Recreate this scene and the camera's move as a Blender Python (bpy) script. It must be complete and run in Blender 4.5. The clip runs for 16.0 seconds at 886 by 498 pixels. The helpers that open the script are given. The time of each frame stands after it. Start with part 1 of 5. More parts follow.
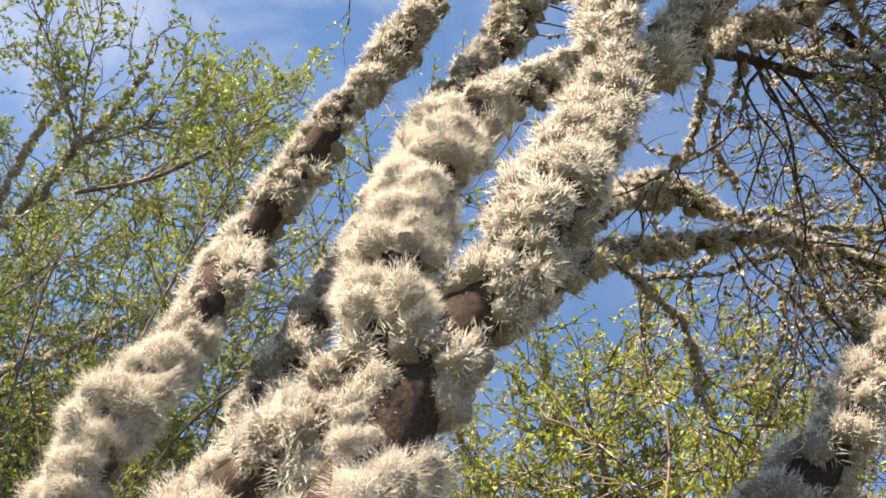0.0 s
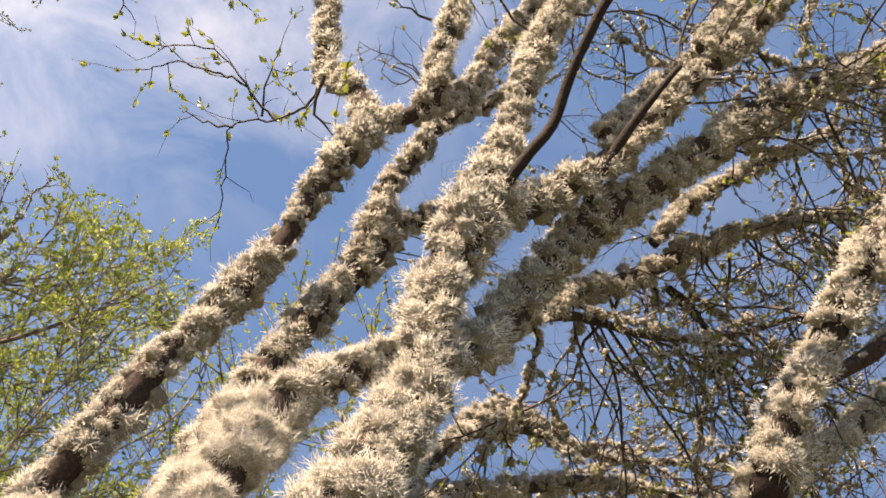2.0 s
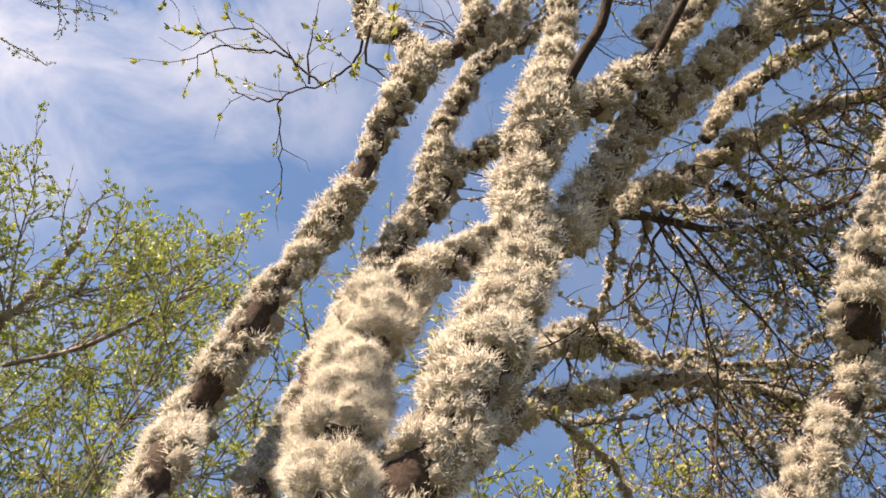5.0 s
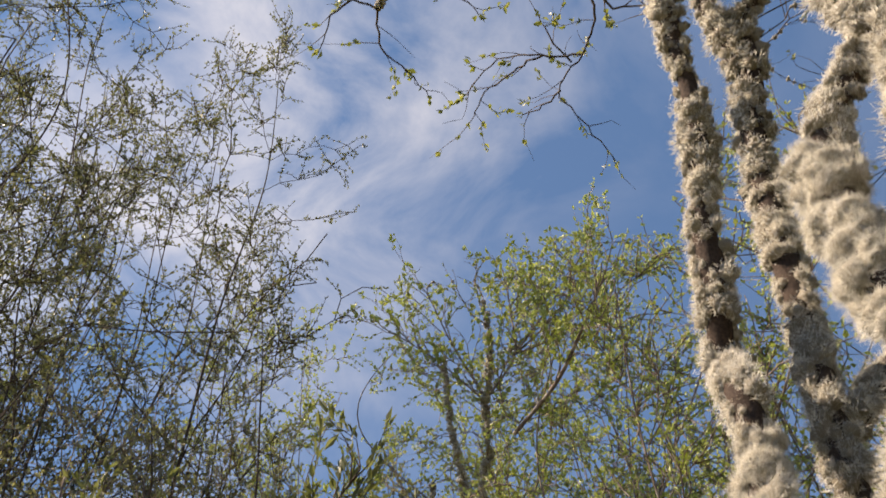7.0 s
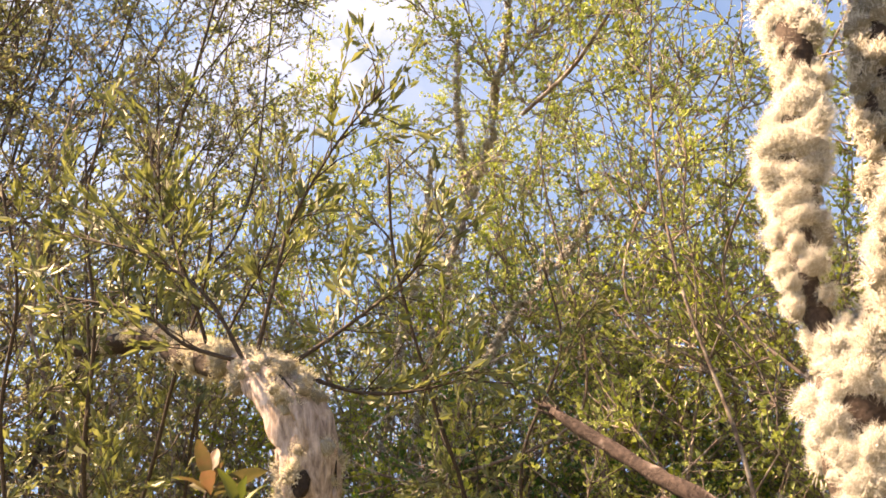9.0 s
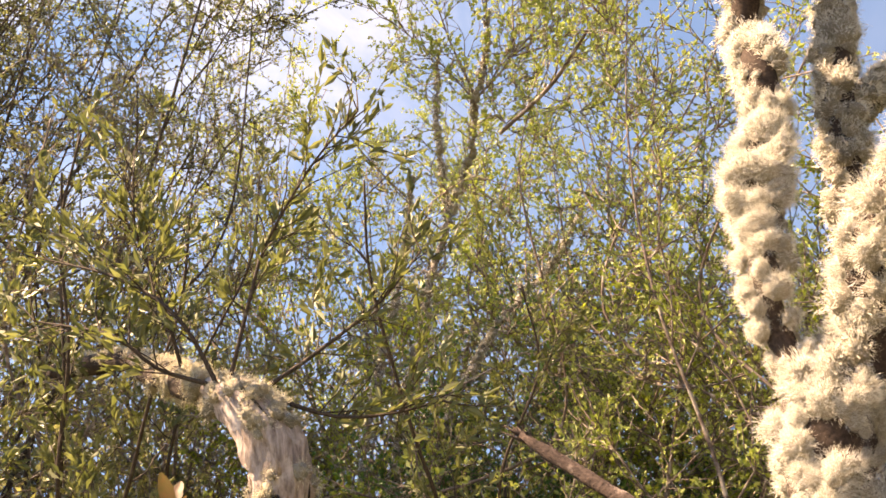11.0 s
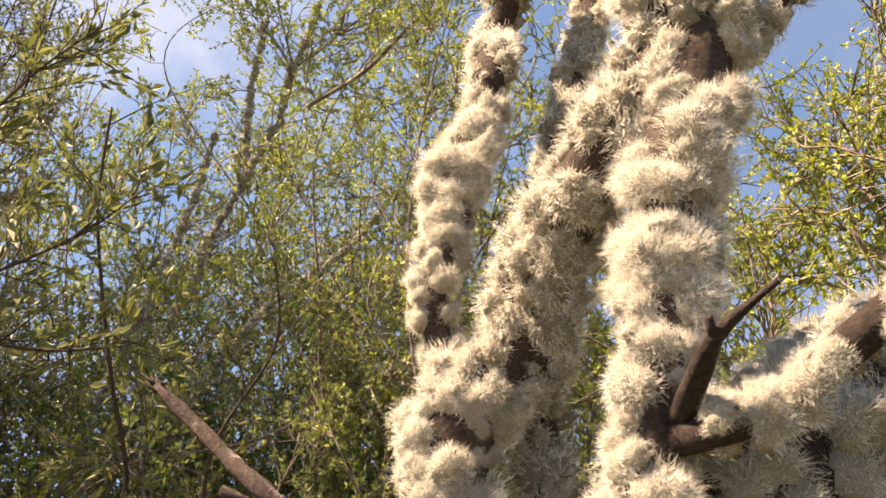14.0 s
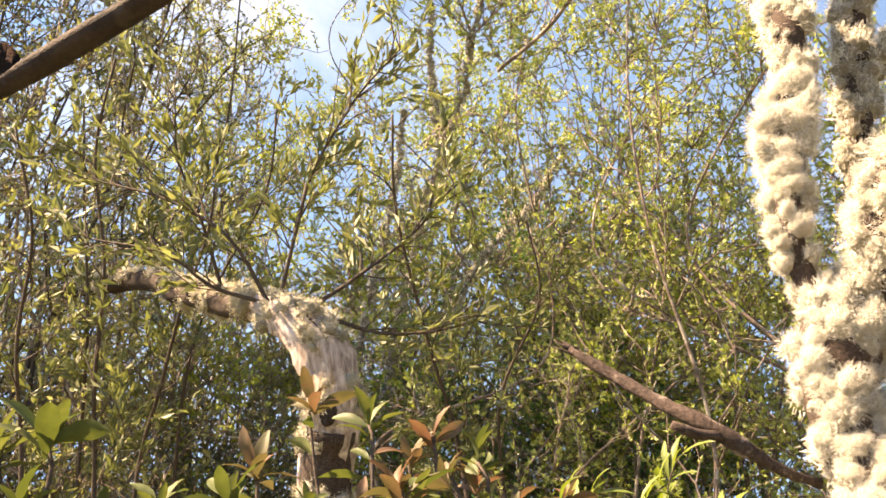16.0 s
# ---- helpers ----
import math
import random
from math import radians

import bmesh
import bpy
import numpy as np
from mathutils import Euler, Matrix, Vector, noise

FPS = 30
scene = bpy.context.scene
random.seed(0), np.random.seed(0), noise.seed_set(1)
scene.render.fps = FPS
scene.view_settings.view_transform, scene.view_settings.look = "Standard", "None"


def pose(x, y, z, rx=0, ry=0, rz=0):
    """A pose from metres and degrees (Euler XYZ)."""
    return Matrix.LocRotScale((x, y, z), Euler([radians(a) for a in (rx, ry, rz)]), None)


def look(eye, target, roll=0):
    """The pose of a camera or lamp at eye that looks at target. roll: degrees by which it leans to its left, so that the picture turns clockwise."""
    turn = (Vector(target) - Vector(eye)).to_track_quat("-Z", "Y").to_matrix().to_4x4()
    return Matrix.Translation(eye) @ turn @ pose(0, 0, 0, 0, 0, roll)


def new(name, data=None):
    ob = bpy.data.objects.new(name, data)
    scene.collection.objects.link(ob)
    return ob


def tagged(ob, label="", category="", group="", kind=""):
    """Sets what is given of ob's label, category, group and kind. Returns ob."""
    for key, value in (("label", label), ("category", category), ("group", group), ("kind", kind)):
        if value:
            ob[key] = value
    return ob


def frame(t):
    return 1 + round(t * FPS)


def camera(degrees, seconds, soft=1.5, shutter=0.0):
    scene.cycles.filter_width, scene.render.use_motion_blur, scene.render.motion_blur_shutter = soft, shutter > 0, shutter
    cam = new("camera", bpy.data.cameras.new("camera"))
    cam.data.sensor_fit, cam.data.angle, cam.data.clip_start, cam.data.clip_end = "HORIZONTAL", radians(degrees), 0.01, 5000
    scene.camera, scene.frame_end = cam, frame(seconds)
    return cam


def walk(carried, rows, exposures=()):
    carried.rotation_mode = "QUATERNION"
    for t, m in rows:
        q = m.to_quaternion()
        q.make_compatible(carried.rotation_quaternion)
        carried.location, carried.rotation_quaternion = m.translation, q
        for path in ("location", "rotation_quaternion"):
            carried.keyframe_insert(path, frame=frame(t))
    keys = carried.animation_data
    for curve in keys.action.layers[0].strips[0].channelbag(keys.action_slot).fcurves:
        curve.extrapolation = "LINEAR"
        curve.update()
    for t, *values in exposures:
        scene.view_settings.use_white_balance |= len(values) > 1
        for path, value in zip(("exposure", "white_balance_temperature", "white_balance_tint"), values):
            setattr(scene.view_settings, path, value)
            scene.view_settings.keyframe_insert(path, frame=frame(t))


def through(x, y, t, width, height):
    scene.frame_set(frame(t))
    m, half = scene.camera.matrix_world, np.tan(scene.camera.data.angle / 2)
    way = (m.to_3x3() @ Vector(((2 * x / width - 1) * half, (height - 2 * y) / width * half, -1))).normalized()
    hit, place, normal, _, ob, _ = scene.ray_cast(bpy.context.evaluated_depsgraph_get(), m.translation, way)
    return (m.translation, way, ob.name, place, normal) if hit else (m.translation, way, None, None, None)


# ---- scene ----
cam = camera(54.9, 16.0, 1.65, 0.15)
METRES, EYE, TILT, LEAN, TURN = 4.0, 1.6, 40.0, -5.0, 0.0
ROWS = [
    (0.0, 0.0, 0.0, 0.0, 0.0, 0.0, -0.0),
    (0.5, 0.0174, -0.0019, 0.0207, -1.77, 1.45, -0.52),
    (1.0, 0.0265, -0.0025, 0.0436, -4.97, 3.05, -2.91),
    (1.5, 0.0348, -0.0107, 0.0622, -6.61, 7.61, -4.14),
    (2.0, 0.0402, -0.0157, 0.0777, -7.54, 10.21, -4.73),
    (2.5, 0.0422, -0.0201, 0.0801, -7.89, 12.35, -4.09),
    (3.0, 0.0543, -0.013, 0.0708, -9.9, 13.91, -2.73),
    (3.2, 0.0541, -0.0143, 0.0701, -10.21, 14.01, -2.19),
    (5.3, -0.0059, -0.0390, 0.0070, -2.85, 8.70, 4.85),
    (5.5, -0.0063, -0.0479, 0.0197, -1.46, 8.39, 6.92),
    (6.0, -0.0106, -0.0841, 0.0474, 9.78, 11.36, 22.04),
    (6.5, -0.0243, -0.1165, 0.0617, 23.13, 17.55, 33.45),
    (7.0, -0.0525, -0.1145, 0.0302, 27.3, 18.5, 37.18),
    (7.5, -0.1073, -0.1125, -0.0286, 26.14, 7.4, 34.21),
    (8.0, -0.1287, -0.1165, -0.0429, 25.43, -0.26, 32.39),
    (8.5, -0.1317, -0.1224, -0.0355, 25.74, -0.87, 31.24),
    (9.0, -0.1145, -0.1214, -0.0099, 25.73, -1.57, 30.37),
    (9.2, -0.1023, -0.1182, 0.0017, 25.83, -1.25, 30.48),
    (11.3, -0.1041, -0.1200, -0.0140, 24.25, -1.30, 30.45),
    (11.5, -0.0945, -0.118, -0.0286, 21.9, -2.6, 26.93),
    (12.0, -0.0515, -0.0732, -0.0682, 14.86, -4.84, 16.17),
    (12.5, -0.0167, -0.0458, -0.0821, 12.94, -4.56, 13.7),
    (13.0, -0.0013, -0.0337, -0.1211, 13.87, -3.9, 17.07),
    (13.5, -0.0274, -0.0491, -0.108, 13.64, -4.66, 17.94),
    (14.0, -0.0454, -0.0813, -0.0618, 12.94, -6.39, 18.43),
    (14.5, -0.0621, -0.1252, -0.0271, 12.65, -7.35, 19.16),
    (15.0, -0.1052, -0.1766, -0.0027, 19.73, -6.0, 25.4),
    (15.5, -0.1347, -0.1944, 0.0205, 21.07, -7.18, 31.47),
    (16.0, -0.1334, -0.1915, 0.0246, 21.41, -7.22, 28.67),
]
walk(cam, [(t, pose(0, 0, EYE, TILT, LEAN, TURN) @ pose(METRES * x, METRES * y, METRES * z, 90 + pitch, roll, yaw)) for t, x, y, z, yaw, pitch, roll in ROWS],
     exposures=[(0.0, 1.71, 7700, 16), (1.5, 1.70, 8300, 20), (3.0, 1.50, 8750, 21), (5.5, 1.65, 8200, 20), (6.0, 1.20, 7950, 17), (7.0, 1.15, 8000, 17),
                (7.5, 1.75, 9000, 21), (8.0, 2.29, 9900, 27), (8.5, 2.43, 10800, 26), (11.5, 2.24, 10500, 25), (12.0, 2.06, 10400, 23), (13.0, 1.80, 10000, 22),
                (13.5, 1.92, 9700, 22), (14.0, 2.02, 9600, 22), (14.5, 2.09, 9500, 22), (15.0, 2.29, 9800, 22), (15.5, 2.56, 10400, 20), (16.0, 2.61, 10500, 20)])

# ---------------------------------------------------------------- world, sun
SUN_DIR = Vector((-0.46, -0.40, 0.79)).normalized()
sun_data = bpy.data.lights.new("sun", "SUN")
sun_data.energy, sun_data.angle, sun_data.color = 5.0, radians(0.6), (1.0, 0.91, 0.78)
sun = new("sun", sun_data)
sun.matrix_world = look(SUN_DIR * 60, (0, 0, 0))

world = bpy.data.worlds.new("world")
scene.world = world
world.use_nodes = True
wn, wl = world.node_tree.nodes, world.node_tree.links
wn.clear()
w_out = wn.new("ShaderNodeOutputWorld")
w_bg = wn.new("ShaderNodeBackground")
sky = wn.new("ShaderNodeTexSky")
sky.sky_type, sky.sun_disc = "NISHITA", False
sky.sun_elevation = math.asin(SUN_DIR.z)
sky.sun_rotation = math.atan2(SUN_DIR.x, SUN_DIR.y)
sky.air_density, sky.dust_density, sky.ozone_density = 1.0, 0.15, 3.4
sky.altitude = 1500
w_co = wn.new("ShaderNodeTexCoord")
w_lift = wn.new("ShaderNodeVectorMath")
w_lift.operation = "ADD"
w_lift.inputs[1].default_value = (0.0, 0.0, 0.35)
w_norm = wn.new("ShaderNodeVectorMath")
w_norm.operation = "NORMALIZE"
wl.new(w_co.outputs["Generated"], w_lift.inputs[0])
wl.new(w_lift.outputs["Vector"], w_norm.inputs[0])
wl.new(w_norm.outputs["Vector"], sky.inputs["Vector"])
w_map = wn.new("ShaderNodeMapping")
w_map.inputs["Scale"].default_value = (1.0, 1.0, 1.35)
w_no = wn.new("ShaderNodeTexNoise")
w_no.inputs["Scale"].default_value = 4.6
w_no.inputs["Detail"].default_value = 9
w_no.inputs["Roughness"].default_value = 0.58
w_no.inputs["Distortion"].default_value = 0.5
w_ramp = wn.new("ShaderNodeValToRGB")
w_ramp.color_ramp.elements[0].position = 0.36
w_ramp.color_ramp.elements[0].color = (0, 0, 0, 1)
w_ramp.color_ramp.elements[1].position = 0.72
w_ramp.color_ramp.elements[1].color = (0.85, 0.85, 0.85, 1)
w_mix = wn.new("ShaderNodeMix")
w_mix.data_type = "RGBA"
w_mix.inputs["B"].default_value = (6.8, 7.0, 7.3, 1)
wl.new(w_co.outputs["Generated"], w_map.inputs["Vector"])
wl.new(w_map.outputs["Vector"], w_no.inputs["Vector"])
wl.new(w_no.outputs["Fac"], w_ramp.inputs["Fac"])
w_dot = wn.new("ShaderNodeVectorMath")
w_dot.operation = "DOT_PRODUCT"
w_dot.inputs[1].default_value = (-0.38, 0.05, 0.92)
w_bank = wn.new("ShaderNodeMapRange")
w_bank.interpolation_type = "SMOOTHSTEP"
for key_in, val in (("From Min", 0.74), ("From Max", 0.97), ("To Min", 0.06), ("To Max", 0.62)):
    w_bank.inputs[key_in].default_value = val
w_mul = wn.new("ShaderNodeMath")
w_mul.operation = "MULTIPLY"
wl.new(w_co.outputs["Generated"], w_dot.inputs[0])
wl.new(w_dot.outputs["Value"], w_bank.inputs["Value"])
wl.new(w_bank.outputs["Result"], w_mul.inputs[0])
wl.new(w_ramp.outputs["Color"], w_mul.inputs[1])
wl.new(w_mul.outputs["Value"], w_mix.inputs["Factor"])
w_deep = wn.new("ShaderNodeMix")
w_deep.data_type, w_deep.blend_type = "RGBA", "MULTIPLY"
w_deep.inputs["Factor"].default_value = 1.0
w_deep.inputs["B"].default_value = (0.84, 1.04, 1.10, 1)
wl.new(sky.outputs["Color"], w_deep.inputs["A"])
wl.new(w_deep.outputs["Result"], w_mix.inputs["A"])
wl.new(w_mix.outputs["Result"], w_bg.inputs["Color"])
w_bg.inputs["Strength"].default_value = 0.088
wl.new(w_bg.outputs["Background"], w_out.inputs["Surface"])

# ---------------------------------------------------------------- materials


def nodes_of(name):
    m = bpy.data.materials.new(name)
    m.use_nodes = True
    m.node_tree.nodes.clear()
    return m, m.node_tree.nodes, m.node_tree.links


def noise_node(n, l, scale, detail=6, rough=0.6):
    co = n.new("ShaderNodeNewGeometry")
    t = n.new("ShaderNodeTexNoise")
    t.inputs["Scale"].default_value, t.inputs["Detail"].default_value = scale, detail
    t.inputs["Roughness"].default_value = rough
    l.new(co.outputs["Position"], t.inputs["Vector"])
    return t


def ramp_node(n, stops):
    r = n.new("ShaderNodeValToRGB")
    e = r.color_ramp.elements
    while len(e) < len(stops):
        e.new(0.5)
    for k, (p, c) in enumerate(stops):
        e[k].position, e[k].color = p, (*c, 1)
    return r


def bark_material(name, dark, light, scale=60, bump=0.6, grey=(0.42, 0.40, 0.36), patch=0.62, grain=1.0):
    """Fissured bark: two noises, pale crusts where the coarse one is high."""
    m, n, l = nodes_of(name)
    out, bs = n.new("ShaderNodeOutputMaterial"), n.new("ShaderNodeBsdfPrincipled")
    fine, coarse = noise_node(n, l, scale, 8, 0.65), noise_node(n, l, scale * 0.22, 5, 0.55)
    if grain != 1.0:
        co, mp = n.new("ShaderNodeNewGeometry"), n.new("ShaderNodeMapping")
        mp.inputs["Scale"].default_value = (1.0, 1.0, grain)
        l.new(co.outputs["Position"], mp.inputs["Vector"])
        l.new(mp.outputs["Vector"], fine.inputs["Vector"])
    r1 = ramp_node(n, [(0.3, dark), (0.7, light)])
    r2 = ramp_node(n, [(patch, (0, 0, 0)), (patch + 0.12, (0.7, 0.7, 0.7))])
    mix = n.new("ShaderNodeMix")
    mix.data_type = "RGBA"
    mix.inputs["B"].default_value = (*grey, 1)
    l.new(fine.outputs["Fac"], r1.inputs["Fac"])
    l.new(coarse.outputs["Fac"], r2.inputs["Fac"])
    l.new(r2.outputs["Color"], mix.inputs["Factor"])
    l.new(r1.outputs["Color"], mix.inputs["A"])
    l.new(mix.outputs["Result"], bs.inputs["Base Color"])
    bs.inputs["Roughness"].default_value = 0.88
    bs.inputs["Specular IOR Level"].default_value = 0.25
    bp = n.new("ShaderNodeBump")
    bp.inputs["Strength"].default_value, bp.inputs["Distance"].default_value = bump, 0.006
    l.new(fine.outputs["Fac"], bp.inputs["Height"])
    l.new(bp.outputs["Normal"], bs.inputs["Normal"])
    l.new(bs.outputs["BSDF"], out.inputs["Surface"])
    return m


def thin_material(name, stops, through_col, through=0.4, rough=0.6, gloss=0.0, scale=9.0, fuzz=0.0, whole=False, single=0.55):
    """Leaves and lichen: light comes through. Colour varies from piece to piece and over the plant."""
    m, n, l = nodes_of(name)
    out = n.new("ShaderNodeOutputMaterial")
    geo = n.new("ShaderNodeNewGeometry")
    no = noise_node(n, l, scale, 4, 0.6)
    add = n.new("ShaderNodeMath")
    add.operation = "MULTIPLY_ADD"
    add.inputs[1].default_value = single
    half = n.new("ShaderNodeMath")
    half.operation = "MULTIPLY"
    half.inputs[1].default_value = 1.05 - single
    info = n.new("ShaderNodeObjectInfo")
    l.new(info.outputs["Random"] if whole else geo.outputs["Random Per Island"], add.inputs[0])
    l.new(no.outputs["Fac"], half.inputs[0])
    l.new(half.outputs["Value"], add.inputs[2])
    r = ramp_node(n, stops)
    l.new(add.outputs["Value"], r.inputs["Fac"])
    bs = n.new("ShaderNodeBsdfPrincipled")
    bs.inputs["Roughness"].default_value = rough
    bs.inputs["Specular IOR Level"].default_value = gloss
    tr = n.new("ShaderNodeBsdfTranslucent")
    if fuzz:
        hair = noise_node(n, l, 520.0, 3, 0.7)
        bp = n.new("ShaderNodeBump")
        bp.inputs["Strength"].default_value, bp.inputs["Distance"].default_value = fuzz, 0.004
        l.new(hair.outputs["Fac"], bp.inputs["Height"])
        l.new(bp.outputs["Normal"], bs.inputs["Normal"])
    tint = n.new("ShaderNodeMix")
    tint.data_type, tint.blend_type = "RGBA", "MULTIPLY"
    tint.inputs["Factor"].default_value = 1.0
    tint.inputs["B"].default_value = (*through_col, 1)
    mix = n.new("ShaderNodeMixShader")
    mix.inputs["Fac"].default_value = through
    l.new(r.outputs["Color"], bs.inputs["Base Color"])
    l.new(r.outputs["Color"], tint.inputs["A"])
    l.new(tint.outputs["Result"], tr.inputs["Color"])
    l.new(bs.outputs["BSDF"], mix.inputs[1])
    l.new(tr.outputs["BSDF"], mix.inputs[2])
    l.new(mix.outputs["Shader"], out.inputs["Surface"])
    return m


LICHEN = thin_material("lichen", [(0.15, (0.54, 0.51, 0.44)), (0.45, (0.74, 0.72, 0.67)), (0.85, (0.85, 0.835, 0.80))],
                       (1.0, 0.99, 0.93), 0.42, 0.9, scale=14)
# Brownish tuft core; shadow between the strands is put into its dark noise colours.
LICHEN_SHADE_CORE = thin_material("lichen_shaded_core", [(0.30, (0.17, 0.14, 0.105)), (0.50, (0.34, 0.31, 0.255)), (0.70, (0.54, 0.51, 0.445))],
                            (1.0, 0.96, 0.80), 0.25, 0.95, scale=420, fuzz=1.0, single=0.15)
LICHEN_FAR = thin_material("lichen_weathered", [(0.15, (0.44, 0.41, 0.32)), (0.5, (0.64, 0.60, 0.49)), (0.85, (0.78, 0.74, 0.63))],
                           (1.0, 0.96, 0.82), 0.3, 0.9, scale=14)
# Bark colours darkened so that gaps between lichen tufts read as shadow.
BARK = bark_material("willow_bark", (0.018, 0.012, 0.010), (0.085, 0.058, 0.046), 110, 1.0, (0.16, 0.13, 0.105), 0.66)
BARK_DARK = bark_material("dead_bark", (0.010, 0.007, 0.006), (0.05, 0.034, 0.028), 90, 1.0, (0.12, 0.10, 0.085), 0.66)
BARK_PINK = bark_material("smooth_brown_bark", (0.018, 0.012, 0.010), (0.085, 0.058, 0.050), 90, 1.4, (0.34, 0.27, 0.24), 0.57)
BARK_BLEACHED = bark_material("bleached_wood", (0.14, 0.10, 0.085), (0.58, 0.48, 0.44), 70, 1.6, (0.72, 0.62, 0.58), 0.54, 0.18)
TWIG = bark_material("twig_bark", (0.028, 0.02, 0.017), (0.10, 0.075, 0.06), 120, 0.3, (0.22, 0.20, 0.16), 0.62)
TWIG_FAR = bark_material("grey_twig_bark", (0.065, 0.047, 0.040), (0.25, 0.19, 0.16), 60, 0.3, (0.48, 0.42, 0.36), 0.52)
LEAF_NEW = thin_material("new_leaf", [(0.1, (0.10, 0.13, 0.04)), (0.5, (0.22, 0.25, 0.09)), (0.9, (0.40, 0.42, 0.20))],
                         (1.0, 1.0, 0.55), 0.45, 0.45, 0.35)
LEAF_BUSH = thin_material("willow_leaf", [(0.1, (0.21, 0.27, 0.07)), (0.45, (0.37, 0.43, 0.13)), (0.9, (0.55, 0.58, 0.26))],
                          (0.94, 1.0, 0.55), 0.32, 0.5, 0.3, scale=2.5)
LEAF_GREY = thin_material("pale_leaf", [(0.1, (0.20, 0.19, 0.08)), (0.5, (0.33, 0.32, 0.15)), (0.9, (0.48, 0.46, 0.26))],
                          (0.97, 1.0, 0.68), 0.42, 0.5, 0.3, scale=2.5)
LEAF_OLIVE = thin_material("sapling_leaf", [(0.1, (0.085, 0.10, 0.042)), (0.5, (0.155, 0.172, 0.078)), (0.9, (0.28, 0.28, 0.155))],
                           (0.94, 1.0, 0.62), 0.36, 0.5, 0.3, scale=3.0)
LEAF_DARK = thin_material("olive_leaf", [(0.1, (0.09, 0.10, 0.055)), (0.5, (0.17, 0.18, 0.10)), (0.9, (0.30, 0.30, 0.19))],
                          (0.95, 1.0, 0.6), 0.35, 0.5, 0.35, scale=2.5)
LEAF_GREEN = thin_material("green_leaf", [(0.1, (0.15, 0.20, 0.04)), (0.5, (0.29, 0.35, 0.07)), (0.9, (0.49, 0.53, 0.15))],
                           (0.95, 1.0, 0.45), 0.42, 0.5, 0.3, scale=2.5)
LEAF_IVY = thin_material("ivy_leaf", [(0.1, (0.03, 0.08, 0.02)), (0.6, (0.06, 0.15, 0.03)), (0.9, (0.10, 0.20, 0.05))],
                         (0.9, 1.0, 0.5), 0.25, 0.35, 0.5, scale=2.5)
LEAF_SHOOT = thin_material("shoot_leaf", [(0.15, (0.035, 0.052, 0.018)), (0.50, (0.070, 0.090, 0.030)), (0.85, (0.125, 0.14, 0.055))],
                           (1.0, 1.0, 0.6), 0.35, 0.55, 0.3, scale=45.0, whole=True, single=0.4)
LEAF_RUSSET = thin_material("russet_leaf", [(0.15, (0.060, 0.068, 0.027)), (0.45, (0.095, 0.080, 0.040)), (0.65, (0.14, 0.082, 0.052)), (0.85, (0.17, 0.080, 0.057))],
                            (1.0, 0.93, 0.75), 0.35, 0.55, 0.3, scale=45.0, whole=True, single=0.4)
LEAF_LANCE = thin_material("lance_leaf", [(0.15, (0.085, 0.12, 0.030)), (0.50, (0.14, 0.18, 0.045)), (0.85, (0.21, 0.25, 0.07))],
                           (0.95, 1.0, 0.5), 0.42, 0.5, 0.35, scale=45.0, whole=True, single=0.4)





def ground_material():
    m, n, l = nodes_of("leaf_litter_and_grass")
    out, bs = n.new("ShaderNodeOutputMaterial"), n.new("ShaderNodeBsdfPrincipled")
    a, b = noise_node(n, l, 3.0, 8, 0.65), noise_node(n, l, 40.0, 5, 0.7)
    r1 = ramp_node(n, [(0.35, (0.05, 0.075, 0.02)), (0.55, (0.11, 0.10, 0.05)), (0.75, (0.16, 0.12, 0.08))])
    l.new(a.outputs["Fac"], r1.inputs["Fac"])
    l.new(r1.outputs["Color"], bs.inputs["Base Color"])
    bs.inputs["Roughness"].default_value = 0.95
    bp = n.new("ShaderNodeBump")
    bp.inputs["Strength"].default_value, bp.inputs["Distance"].default_value = 0.8, 0.03
    l.new(b.outputs["Fac"], bp.inputs["Height"])
    l.new(bp.outputs["Normal"], bs.inputs["Normal"])
    l.new(bs.outputs["BSDF"], out.inputs["Surface"])
    return m


# ---------------------------------------------------------------- builders
rng = np.random.default_rng(7)
UP = np.array((0.0, 0.0, 1.0))


def unit(v):
    return v / np.maximum(np.linalg.norm(v, axis=-1, keepdims=True), 1e-9)


def mesh_object(name, verts, tris, material, parent=None, label="", smooth=True, second=None, ids=None):
    """Triangles in arrays as one mesh object."""
    verts, tris = np.asarray(verts, np.float32), np.asarray(tris, np.int32)
    me = bpy.data.meshes.new(name)
    me.vertices.add(len(verts))
    me.vertices.foreach_set("co", verts.ravel())
    me.loops.add(tris.size)
    me.loops.foreach_set("vertex_index", tris.ravel())
    me.polygons.add(len(tris))
    me.polygons.foreach_set("loop_start", np.arange(0, tris.size, 3, dtype=np.int32))
    me.polygons.foreach_set("use_smooth", np.full(len(tris), smooth))
    me.materials.append(material)
    if second is not None:
        me.materials.append(second)
        me.polygons.foreach_set("material_index", np.asarray(ids, np.int32))
    me.update(calc_edges=True)
    ob = new(name, me)
    if parent is not None:
        ob.parent = parent
    return tagged(ob, label)


